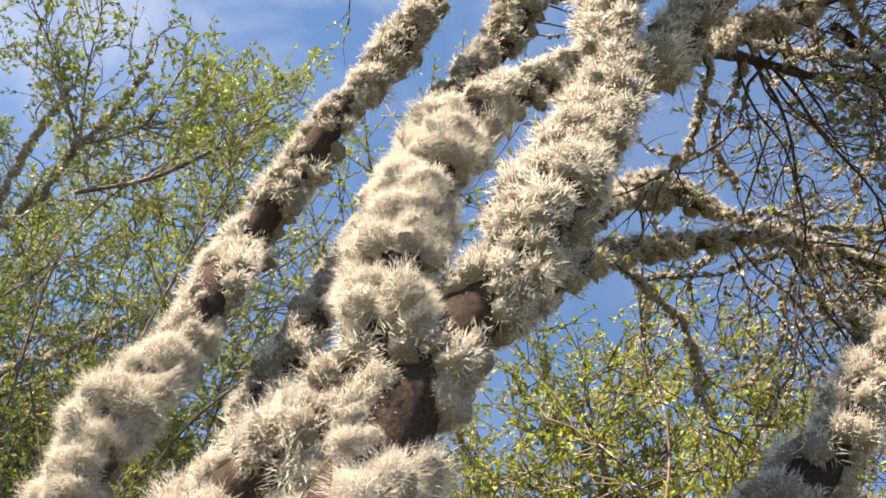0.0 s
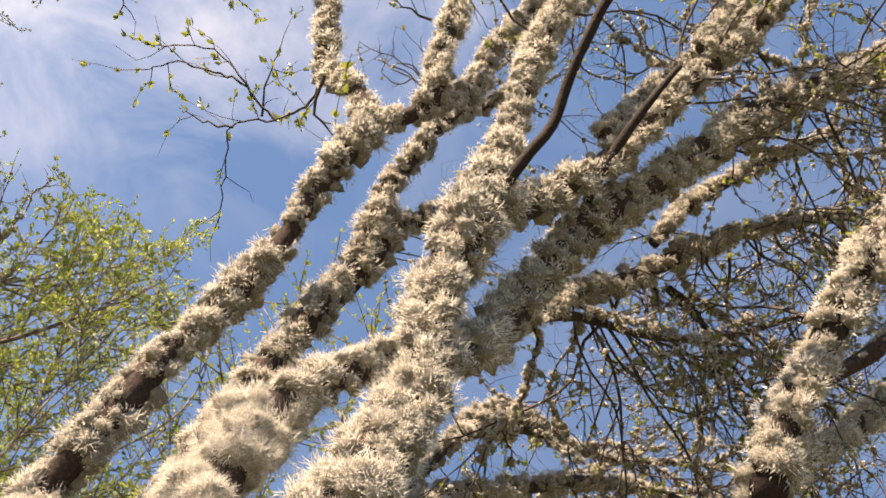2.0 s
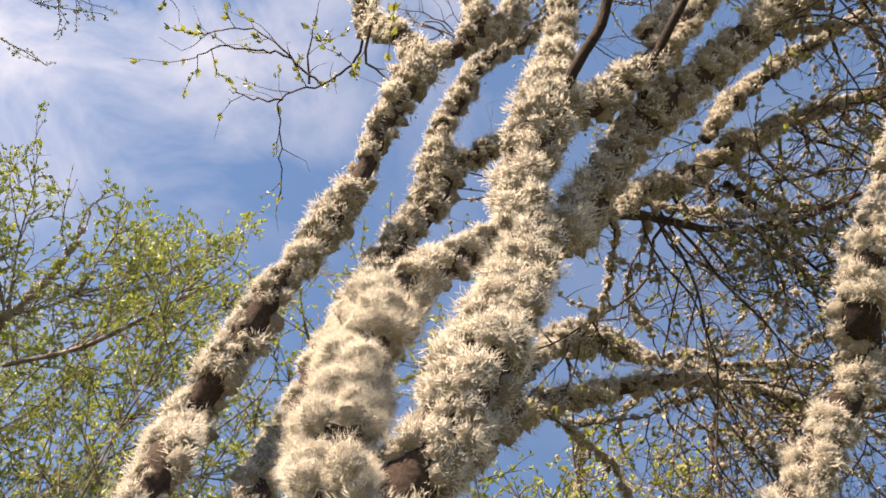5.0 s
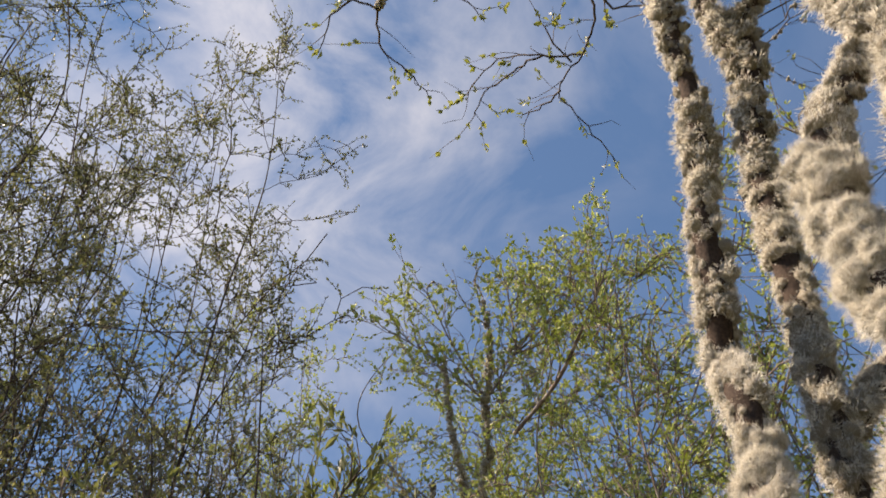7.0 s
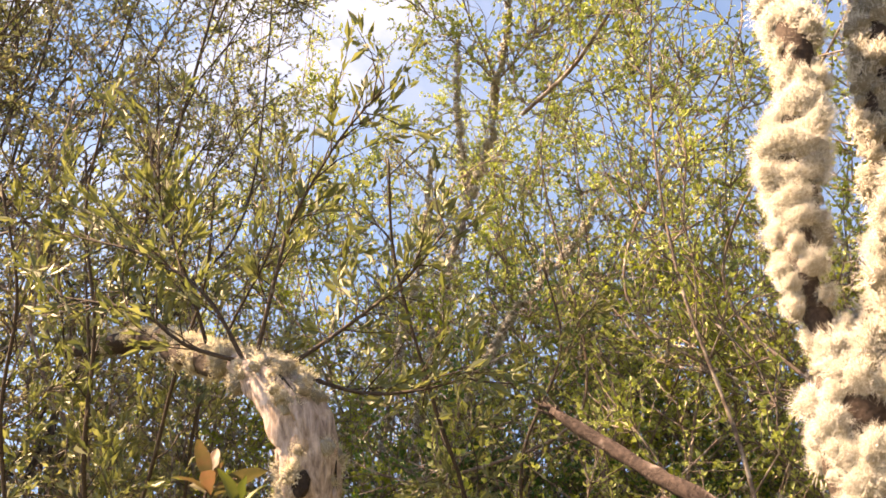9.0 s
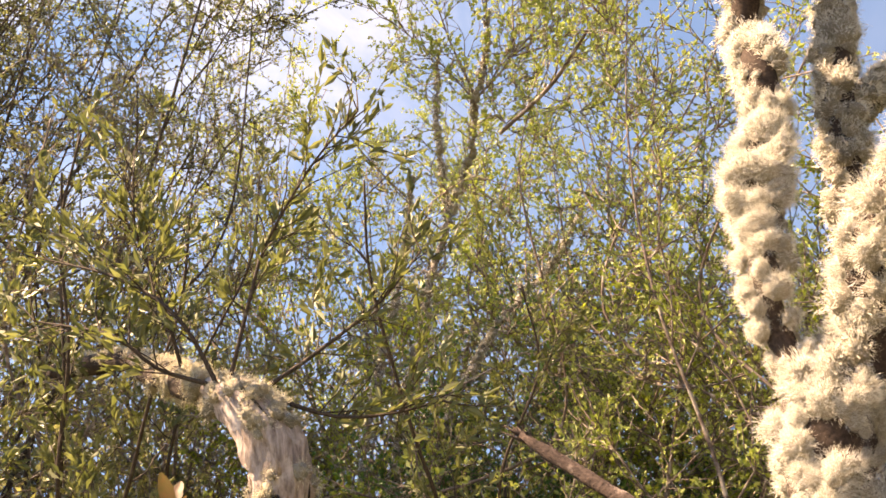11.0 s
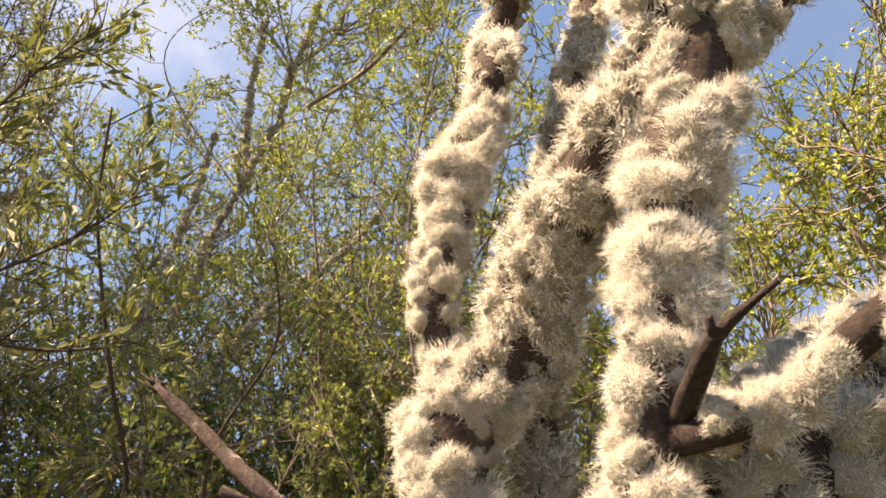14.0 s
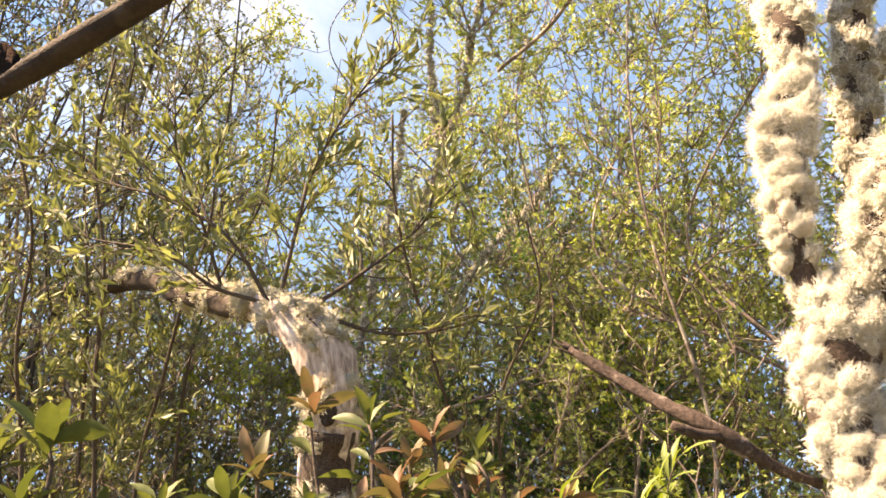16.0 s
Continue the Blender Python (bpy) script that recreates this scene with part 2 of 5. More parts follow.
class Soup:
    """Collects triangles for one mesh; ids tell which of two materials they take."""

    def __init__(self):
        self.v, self.f, self.m, self.n = [], [], [], 0

    def add(self, v, f, ids=None):
        self.v.append(np.asarray(v, np.float32))
        self.f.append(np.asarray(f, np.int64) + self.n)
        self.m.append(np.zeros(len(f), np.int32) if ids is None else ids)
        self.n += len(v)

    def make(self, name, material, parent=None, label="", smooth=True, kind="", second=None):
        if not self.v:
            return None
        ob = mesh_object(name, np.concatenate(self.v), np.concatenate(self.f), material, parent, label, smooth, second, np.concatenate(self.m))
        return tagged(ob, kind=kind)


def spline(nodes, step):
    """Catmull-Rom through the nodes (any number of columns), with about that step."""
    p = np.asarray(nodes, float)
    q = np.vstack([2 * p[0] - p[1], p, 2 * p[-1] - p[-2]])
    rows = []
    for i in range(1, len(q) - 2):
        a, b, c, d = q[i - 1], q[i], q[i + 1], q[i + 2]
        m = max(2, int(np.linalg.norm((c - b)[:3]) / step))
        for t in np.arange(m) / m:
            rows.append(0.5 * (2 * b + (c - a) * t + (2 * a - 5 * b + 4 * c - d) * t * t + (3 * b - a - 3 * c + d) * t ** 3))
    rows.append(p[-1])
    return np.array(rows)


def frames_along(p):
    """Tangent and two normals along a line of points."""
    t = unit(np.gradient(p, axis=0))
    n = np.zeros_like(p)
    ref = np.array((0.0, 0, 1)) if abs(t[0, 2]) < 0.8 else np.array((1.0, 0, 0))
    n[0] = unit(np.cross(t[0], ref))
    for i in range(1, len(p)):
        n[i] = unit(n[i - 1] - t[i] * np.dot(n[i - 1], t[i]))
    return t, n, np.cross(t, n)


def tube(soup, p, r, sides=8, rough=0.0, close=True):
    """A tapered tube along p with radii r; rough wobbles its surface."""
    p, r = np.asarray(p, float), np.asarray(r, float)
    t, n, b = frames_along(p)
    a = np.arange(sides) * 2 * np.pi / sides
    rr = np.repeat(r[:, None], sides, 1)
    if rough:
        ph = rng.uniform(0, 6.28, 4)
        i = np.arange(len(p))[:, None]
        rr = rr * (1 + rough * (np.sin(2 * a + ph[0] + i * 0.35) * 0.5 + np.sin(3 * a + ph[1] - i * 0.5) * 0.4 + rng.normal(0, 0.35, rr.shape)))
    v = p[:, None] + rr[..., None] * (np.cos(a)[None, :, None] * n[:, None] + np.sin(a)[None, :, None] * b[:, None])
    v = v.reshape(-1, 3)
    i, j = np.meshgrid(np.arange(len(p) - 1), np.arange(sides), indexing="ij")
    k0, k1 = i * sides + j, i * sides + (j + 1) % sides
    f = np.concatenate([np.stack([k0, k1, k1 + sides], -1).reshape(-1, 3), np.stack([k0, k1 + sides, k0 + sides], -1).reshape(-1, 3)])
    if close:
        m = len(v)
        v = np.vstack([v, p[0], p[-1]])
        j = np.arange(sides)
        e = (len(p) - 1) * sides
        f = np.vstack([f, np.stack([(j + 1) % sides, j, np.full(sides, m)], -1), np.stack([e + j, e + (j + 1) % sides, np.full(sides, m + 1)], -1)])
    soup.add(v, f)


def wander(start, way, length, bend=0.25, droop=0.0, n=7):
    """A wavering line from start."""
    p, d = [np.asarray(start, float)], unit(np.asarray(way, float))
    for _ in range(n - 1):
        d = unit(d + rng.normal(0, bend, 3) + UP * droop)
        p.append(p[-1] + d * length / (n - 1))
    return np.array(p)


def leaf_batch(soup, at, way, length, width):
    """Folded lance-shaped leaves, all at once: base points, directions, lengths."""
    m = len(at)
    if not m:
        return
    way = unit(way)
    side = unit(np.cross(way, rng.normal(0, 1, (m, 3))))
    up = np.cross(side, way)
    L, W = length[:, None], width[:, None]
    base = at
    mid = at + way * L * 0.45
    lf = mid + side * W * 0.5 + up * W * 0.25
    rt = mid - side * W * 0.5 + up * W * 0.25
    tip = at + way * L - up * L * 0.08
    v = np.stack([base, lf, rt, tip], 1).reshape(-1, 3)
    k = np.arange(m)[:, None] * 4
    f = np.concatenate([k + [0, 3, 1], k + [0, 2, 3]])
    soup.add(v, f)


def sprigs(soup, pts, ways, size, count=4, spread=0.55, slim=1.0):
    """Little bunches of leaves at twig points."""
    m = len(pts)
    if not m:
        return
    at = np.repeat(pts, count, 0) + rng.normal(0, size * 0.12, (m * count, 3))
    w = unit(np.repeat(unit(ways), count, 0) + rng.normal(0, spread, (m * count, 3)) + UP * 0.25)
    ln = size * rng.uniform(0.45, 1.15, m * count)
    leaf_batch(soup, at, w, ln, ln * rng.uniform(0.42, 0.72, m * count) * slim)


def tuft_mesh(n, width, seed, sub=2, lobe_count=22, core=0.72):
    """One lichen tuft of radius about 1: a lobed soft cushion furred with short crooked strands. Returns vertices, triangles, material ids."""
    r = np.random.default_rng(seed)
    lobes = unit(r.normal(0, 1, (lobe_count, 3)) + (0, 0, 0.3))
    high = r.uniform(0.78, 1.14, lobe_count)

    def lobed(d):
        c = d @ lobes.T
        k = c.argmax(1)
        return (0.76 + 0.24 * np.exp(-(1 - c.max(1)) / 0.06)) * high[k]

    d = unit(r.normal(0, 1, (n, 3)) + (0, 0, 0.30))
    ln = lobed(d)[:, None]
    a = d * ln * r.uniform(0.42, 0.78, (n, 1)) + r.normal(0, 0.03, (n, 3))
    w = unit(d + unit(r.normal(0, 1, (n, 3))) * 0.62)
    hub = unit(r.normal(0, 1, (max(n // 10, 4), 3)) + (0, 0, 0.3))
    near = (d @ hub.T).argmax(1)
    e = a + w * r.uniform(0.18, 0.42, (n, 1)) * ln
    e += (hub[near] * ln * 1.02 - e) * r.uniform(0.0, 0.35, (n, 1))
    s = unit(np.cross(w, r.normal(0, 1, (n, 3)))) * (width * r.uniform(0.7, 1.3, n))[:, None]
    v = np.stack([a - s, a + s, e], 1).reshape(-1, 3)
    f = np.arange(n * 3).reshape(-1, 3)
    bm = bmesh.new()
    bmesh.ops.create_icosphere(bm, subdivisions=sub, radius=1.0)
    cd = unit(np.array([x.co[:] for x in bm.verts]))
    # The core takes the second material, coloured as the shade inside the fur.
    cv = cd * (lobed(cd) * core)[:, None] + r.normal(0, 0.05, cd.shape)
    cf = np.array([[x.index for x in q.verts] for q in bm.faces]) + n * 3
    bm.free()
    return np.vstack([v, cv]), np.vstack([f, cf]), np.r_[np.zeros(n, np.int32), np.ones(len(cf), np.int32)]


TUFTS_FINE = [tuft_mesh(1450, 0.0058, 11 + k, 2, 24, 0.64) for k in range(8)]
TUFTS_NEAR = [tuft_mesh(420, 0.0098, 91 + k, 1, 22, 0.62) for k in range(6)]
TUFTS_MID = [tuft_mesh(220, 0.0170, 31 + k, 1, 18, 0.62) for k in range(6)]
TUFTS_FAR = [tuft_mesh(115, 0.0270, 51 + k, 1, 12, 0.58) for k in range(5)]
TUFTS_TINY = [tuft_mesh(28, 0.065, 71 + k, 1, 8, 0.56) for k in range(4)]
TUFTS_BACK = [tuft_mesh(22, 0.06, 61 + k, 1, 10) for k in range(4)]
TUFTS_SPECK = [tuft_mesh(13, 0.10, 81 + k, 1, 5, 0.5) for k in range(4)]


def turns(normal):
    """A frame with z along each normal and a random spin."""
    z = unit(normal)
    x = unit(np.cross(z, rng.normal(0, 1, z.shape)))
    return np.stack([x, np.cross(z, x), z], -1)


def set_tufts(soup, kinds, at, normal, size):
    """Many tufts into one mesh."""
    R = turns(normal)
    chosen = rng.integers(0, len(kinds), len(at))
    for i in range(len(at)):
        v, f, ids = kinds[chosen[i]]
        sq = rng.uniform(0.78, 1.28, 3) * size[i]
        soup.add((v * sq) @ R[i].T + at[i], f, ids)


def tuft_places(axis, stem, outer, cover, spacing=0.95, under=0.10, seed=0.0, thin=0.0, bare=()):
    """Where tufts sit on a stem: points on its surface, outward normals and sizes; bare where a slow noise is low and on the underside."""
    t, n, b = frames_along(axis)
    seg = np.linalg.norm(np.diff(axis, axis=0), axis=1)
    at, nor, size = [], [], []
    for i in range(len(axis) - 1):
        ext = max(outer[i] - stem[i], 0.012)
        area = 2 * math.pi * (stem[i] + 0.4 * ext) * seg[i]
        m = rng.poisson(area / (spacing * ext) ** 2)
        for _ in range(m):
            a, u = rng.uniform(0, 2 * math.pi), rng.uniform()
            d = math.cos(a) * n[i] + math.sin(a) * b[i]
            p = axis[i] * (1 - u) + axis[i + 1] * u
            q = p + d * stem[i]
            if len(bare) and (np.linalg.norm(bare[:, :3] - q, axis=1) < bare[:, 3]).any():
                continue
            c = noise.noise(Vector(p * 7.0 + d * 0.9 + seed)) * 0.5 + 0.5
            keep = cover - (thin * max(0.0, min(1.0, (2.3 - p[2]) * 2)) if d[2] < -0.1 else 0.0) + 0.10 * d[2] - (under if d[2] < -0.45 else 0.0)
            if c > keep:
                continue
            s = min(ext * rng.choice((0.6, 0.85, 1.0, 1.25)) * rng.uniform(0.88, 1.12), 0.068)
            at.append(p + d * (stem[i] * 0.92 + s * 0.12))
            nor.append(d + UP * 0.35)
            size.append(s)
    return np.array(at).reshape(-1, 3), np.array(nor).reshape(-1, 3), np.array(size)


TUFT_DATA = []
for kind_v, kind_f, kind_ids in TUFTS_FINE:
    o_tmp = mesh_object("lichen_tuft", kind_v, kind_f, LICHEN, second=LICHEN_SHADE_CORE, ids=kind_ids)
    TUFT_DATA.append(o_tmp.data)
    bpy.data.objects.remove(o_tmp)

# ---------------------------------------------------------------- ground
gv, gf, GN = [], [], 60
for i in range(GN + 1):
    for j in range(GN + 1):
        u, w = (i / GN * 2 - 1), (j / GN * 2 - 1)
        x, y = math.copysign(abs(u) ** 3 * 400, u), math.copysign(abs(w) ** 3 * 400, w)
        gv.append((x, y, 0.10 * noise.noise(Vector((x * 0.35, y * 0.35, 0))) - 0.02))
for i in range(GN):
    for j in range(GN):
        k = i * (GN + 1) + j
        gf += [(k, k + GN + 1, k + GN + 2), (k, k + GN + 2, k + 1)]
ground = tagged(mesh_object("ground", gv, gf, ground_material()), "woodland floor of grass and leaf litter", "ground", kind="structure")

# ---------------------------------------------------------------- the lichen-clad willow
# Each limb: x, y, z of its axis and the radius over the lichen.
WOOD = {}
WOOD["trunk"] = [(-0.500, 1.460, -0.120, 0.240), (-0.500, 1.440, 0.300, 0.190), (-0.490, 1.420, 0.700, 0.180), (-0.470, 1.380, 1.100, 0.190), (-0.450, 1.340, 1.350, 0.150)]
WOOD["A"] = [(-0.705, 1.471, 1.822, 0.064), (-0.747, 1.461, 1.961, 0.054), (-0.743, 1.434, 2.078, 0.063), (-0.706, 1.452, 2.223, 0.075), (-0.689, 1.453, 2.343, 0.087), (-0.622, 1.488, 2.535, 0.076), (-0.593, 1.492, 2.714, 0.072), (-0.626, 1.654, 2.940, 0.072), (-0.549, 1.600, 3.071, 0.073), (-0.492, 1.571, 3.205, 0.078), (-0.438, 1.547, 3.364, 0.065), (-0.392, 1.551, 3.458, 0.067), (-0.330, 1.540, 3.602, 0.079), (-0.235, 1.503, 3.811, 0.062), (-0.180, 1.454, 4.000, 0.058), (-0.094, 1.394, 4.231, 0.080), (-0.033, 1.378, 4.409, 0.080)]
WOOD["AL"] = [(-0.033, 1.378, 4.409, 0.076), (-0.138, 1.384, 4.638, 0.072), (-0.263, 1.436, 4.860, 0.072), (-0.311, 1.390, 5.145, 0.067), (-0.349, 1.358, 5.357, 0.065), (-0.462, 1.351, 5.559, 0.052), (-0.452, 1.295, 5.451, 0.039), (-0.647, 1.208, 5.570, 0.028), (-0.840, 1.135, 5.614, 0.040), (-1.014, 1.119, 5.626, 0.041), (-1.155, 1.140, 5.558, 0.023)]
WOOD["AR"] = [(-0.033, 1.378, 4.409, 0.072), (0.089, 1.364, 4.480, 0.061), (0.169, 1.326, 4.585, 0.071), (0.175, 1.255, 4.820, 0.066), (0.217, 1.205, 5.160, 0.071), (0.261, 1.112, 5.530, 0.065), (0.296, 0.990, 5.985, 0.054)]
WOOD["AR2"] = [(0.172, 1.343, 4.573, 0.058), (0.332, 1.442, 4.917, 0.065), (0.390, 1.398, 5.189, 0.064), (0.532, 1.337, 5.465, 0.067), (0.710, 1.234, 5.766, 0.060), (0.872, 1.095, 6.095, 0.051)]
WOOD["B"] = [(-0.520, 1.500, 1.100, 0.120), (-0.598, 1.690, 1.896, 0.072), (-0.511, 1.714, 2.472, 0.076), (-0.472, 1.736, 2.637, 0.078), (-0.415, 1.785, 2.896, 0.076), (-0.321, 1.829, 3.288, 0.080), (-0.239, 1.953, 3.723, 0.083), (-0.172, 1.980, 3.943, 0.089), (-0.074, 2.000, 4.190, 0.095), (0.007, 1.997, 4.368, 0.093), (0.093, 1.979, 4.582, 0.079), (0.202, 1.972, 4.675, 0.067), (0.365, 1.986, 4.833, 0.065), (0.564, 1.975, 5.066, 0.058)]
WOOD["BL"] = [(-0.018, 1.983, 4.381, 0.080), (0.044, 1.900, 4.743, 0.072), (0.099, 1.869, 4.883, 0.069), (0.177, 1.835, 5.084, 0.071), (0.267, 1.813, 5.275, 0.058), (0.424, 1.819, 5.439, 0.049), (0.613, 1.769, 5.640, 0.040)]
WOOD["C1"] = [(-0.550, 1.420, 0.950, 0.150), (-0.744, 1.459, 1.499, 0.106), (-0.714, 1.492, 1.786, 0.134), (-0.572, 1.515, 1.905, 0.115), (-0.502, 1.410, 2.030, 0.112), (-0.408, 1.305, 2.094, 0.102), (-0.300, 1.190, 2.146, 0.092), (-0.135, 1.129, 2.299, 0.087)]
WOOD["C"] = [(-0.135, 1.129, 2.299, 0.087), (-0.157, 1.115, 2.407, 0.087), (-0.155, 1.133, 2.542, 0.096), (-0.130, 1.164, 2.726, 0.086), (-0.095, 1.191, 2.900, 0.088), (-0.019, 1.213, 3.021, 0.071), (0.077, 1.220, 3.114, 0.057), (0.194, 1.231, 3.220, 0.065)]
WOOD["D"] = [(-0.460, 1.360, 0.950, 0.150), (-0.337, 1.225, 1.385, 0.079), (-0.306, 1.142, 1.487, 0.074), (-0.284, 1.126, 1.599, 0.073), (-0.255, 1.116, 1.723, 0.080), (-0.228, 1.133, 1.900, 0.091), (-0.171, 1.139, 2.075, 0.101), (-0.076, 1.140, 2.322, 0.093), (0.032, 1.135, 2.510, 0.094), (0.095, 1.155, 2.678, 0.104), (0.164, 1.192, 2.874, 0.098), (0.232, 1.217, 3.085, 0.094), (0.247, 1.212, 3.387, 0.093), (0.291, 1.196, 3.579, 0.102), (0.352, 1.193, 3.797, 0.107), (0.389, 1.183, 3.985, 0.078), (0.436, 1.156, 4.246, 0.059), (0.494, 1.085, 4.538, 0.068), (0.589, 0.985, 4.846, 0.059), (0.716, 0.859, 5.170, 0.050)]
WOOD["DB"] = [(0.394, 1.142, 3.792, 0.016), (0.461, 1.060, 3.893, 0.016), (0.520, 1.004, 3.976, 0.017), (0.555, 0.899, 4.109, 0.016), (0.630, 0.748, 4.296, 0.015), (0.733, 0.616, 4.478, 0.014)]
WOOD["D2"] = [(0.355, 1.206, 3.787, 0.081), (0.494, 1.242, 3.870, 0.076), (0.625, 1.251, 4.035, 0.079), (0.828, 1.222, 4.282, 0.069), (1.045, 1.124, 4.576, 0.070), (1.235, 1.041, 4.800, 0.065), (1.474, 0.882, 5.073, 0.050)]
WOOD["D2B"] = [(0.697, 1.288, 4.026, 0.017), (0.768, 1.182, 4.168, 0.017), (0.871, 1.064, 4.328, 0.014), (0.974, 0.999, 4.487, 0.010)]
WOOD["D3"] = [(0.246, 1.239, 3.183, 0.078), (0.357, 1.320, 3.335, 0.088), (0.450, 1.366, 3.503, 0.092), (0.551, 1.380, 3.704, 0.086), (0.683, 1.374, 3.941, 0.093), (0.843, 1.347, 4.128, 0.094), (1.055, 1.295, 4.329, 0.089), (1.265, 1.189, 4.506, 0.094), (1.473, 1.119, 4.658, 0.089), (1.739, 1.061, 4.795, 0.066), (2.150, 0.984, 4.929, 0.054)]
WOOD["LB"] = [(0.496, 1.449, 3.598, 0.065), (0.617, 1.610, 3.841, 0.062), (0.764, 1.710, 4.063, 0.064), (0.951, 1.746, 4.202, 0.067), (1.169, 1.738, 4.370, 0.070), (1.421, 1.749, 4.583, 0.060), (1.722, 1.763, 4.788, 0.044), (2.103, 1.779, 4.983, 0.031)]
WOOD["LT"] = [(0.619, 1.625, 3.830, 0.026), (0.776, 1.776, 4.014, 0.020), (0.932, 1.878, 4.110, 0.017), (1.145, 1.984, 4.196, 0.015), (1.477, 2.073, 4.345, 0.016), (1.897, 2.056, 4.559, 0.012)]
WOOD["LS"] = [(1.229, 1.918, 4.420, 0.019), (1.333, 1.992, 4.418, 0.025), (1.433, 2.066, 4.379, 0.011), (1.609, 2.212, 4.293, 0.008), (1.817, 2.353, 4.232, 0.007)]
WOOD["E"] = [(-0.471, 1.744, 2.626, 0.067), (-0.262, 2.042, 2.882, 0.080), (-0.002, 2.206, 3.114, 0.085), (0.181, 2.279, 3.340, 0.079), (0.343, 2.335, 3.521, 0.076), (0.494, 2.380, 3.637, 0.070), (0.699, 2.443, 3.736, 0.059), (1.080, 2.573, 3.924, 0.048), (1.417, 2.752, 4.042, 0.035), (1.858, 2.988, 4.113, 0.029)]
WOOD["E2"] = [(0.181, 2.279, 3.340, 0.057), (0.450, 2.435, 3.893, 0.051), (0.613, 2.665, 4.229, 0.098), (0.809, 2.811, 4.373, 0.098), (1.020, 2.937, 4.401, 0.056), (1.358, 3.136, 4.502, 0.029), (1.880, 3.280, 4.657, 0.024), (2.450, 3.375, 4.724, 0.022)]
WOOD["F"] = [(-0.440, 1.360, 0.950, 0.150), (-0.347, 1.266, 1.394, 0.082), (-0.228, 1.289, 1.484, 0.114), (-0.062, 1.390, 1.617, 0.124), (0.085, 1.488, 1.745, 0.107), (0.299, 1.632, 1.937, 0.099), (1.078, 1.500, 2.959, 0.068), (1.114, 1.387, 3.099, 0.085), (1.177, 1.297, 3.271, 0.080), (1.262, 1.244, 3.418, 0.067), (1.388, 1.150, 3.632, 0.082), (1.498, 1.076, 3.797, 0.085), (1.678, 1.007, 3.976, 0.078), (1.905, 0.935, 4.189, 0.066)]
WOOD["G"] = [(-0.319, 1.177, 1.578, 0.050), (-0.188, 1.046, 1.548, 0.048), (-0.109, 1.049, 1.570, 0.048), (-0.023, 1.033, 1.623, 0.053), (0.067, 1.020, 1.676, 0.056), (0.169, 1.034, 1.752, 0.052), (0.311, 1.105, 1.878, 0.047)]
WOOD["DT"] = [(-0.273, 1.191, 1.584, 0.020), (-0.232, 1.052, 1.588, 0.018), (-0.200, 0.975, 1.607, 0.015), (-0.176, 0.934, 1.626, 0.010), (-0.139, 0.920, 1.648, 0.007), (-0.089, 0.899, 1.670, 0.002)]
WOOD["DTs"] = [(-0.177, 0.935, 1.623, 0.007), (-0.177, 0.908, 1.644, 0.005)]
WOOD["ST"] = [(-1.305, 1.263, 1.873, 0.010), (-1.253, 1.274, 1.819, 0.014), (-1.197, 1.286, 1.768, 0.017), (-1.102, 1.278, 1.682, 0.017), (-0.998, 1.259, 1.599, 0.019), (-0.949, 1.294, 1.547, 0.017), (-0.896, 1.357, 1.495, 0.012), (-0.845, 1.455, 1.471, 0.011)]
WOOD["STs"] = [(-0.977, 1.267, 1.574, 0.012), (-1.025, 1.225, 1.584, 0.011), (-1.065, 1.187, 1.607, 0.010)]
WOOD["X2"] = [(0.462, 1.188, 4.468, 0.056), (0.536, 1.160, 4.850, 0.066), (0.655, 1.132, 5.105, 0.060), (0.806, 1.068, 5.381, 0.049), (0.941, 0.972, 5.682, 0.041)]
WOOD["X3"] = [(1.095, 1.696, 4.408, 0.044), (1.230, 1.655, 4.608, 0.055), (1.402, 1.638, 4.788, 0.052), (1.675, 1.604, 5.030, 0.040), (2.022, 1.547, 5.281, 0.032)]
WOOD["X4"] = [(1.282, 1.212, 4.550, 0.050), (1.614, 1.165, 4.857, 0.054), (1.982, 1.072, 5.131, 0.048), (2.436, 0.982, 5.394, 0.040)]
WOOD["X5"] = [(0.747, 1.203, 4.303, 0.050), (0.950, 1.205, 4.651, 0.051), (1.223, 1.153, 5.030, 0.056), (1.458, 1.102, 5.288, 0.049), (1.841, 0.967, 5.715, 0.042)]
WOOD["X7"] = [(1.234, 1.272, 3.339, 0.020), (1.392, 1.211, 3.428, 0.022), (1.510, 1.146, 3.524, 0.020), (1.676, 1.057, 3.631, 0.016)]
WOOD["X8"] = [(1.453, 1.723, 3.487, 0.052), (1.667, 1.792, 3.662, 0.063), (1.909, 1.799, 3.878, 0.068), (2.254, 1.774, 4.107, 0.055)]
WOOD["X9"] = [(1.115, 1.038, 4.753, 0.055), (1.312, 0.986, 5.140, 0.056), (1.653, 0.884, 5.547, 0.050)]
WOOD["X10"] = [(1.599, 1.072, 3.814, 0.018), (1.603, 0.947, 3.841, 0.016), (1.586, 0.804, 3.884, 0.013), (1.639, 0.691, 3.959, 0.010)]

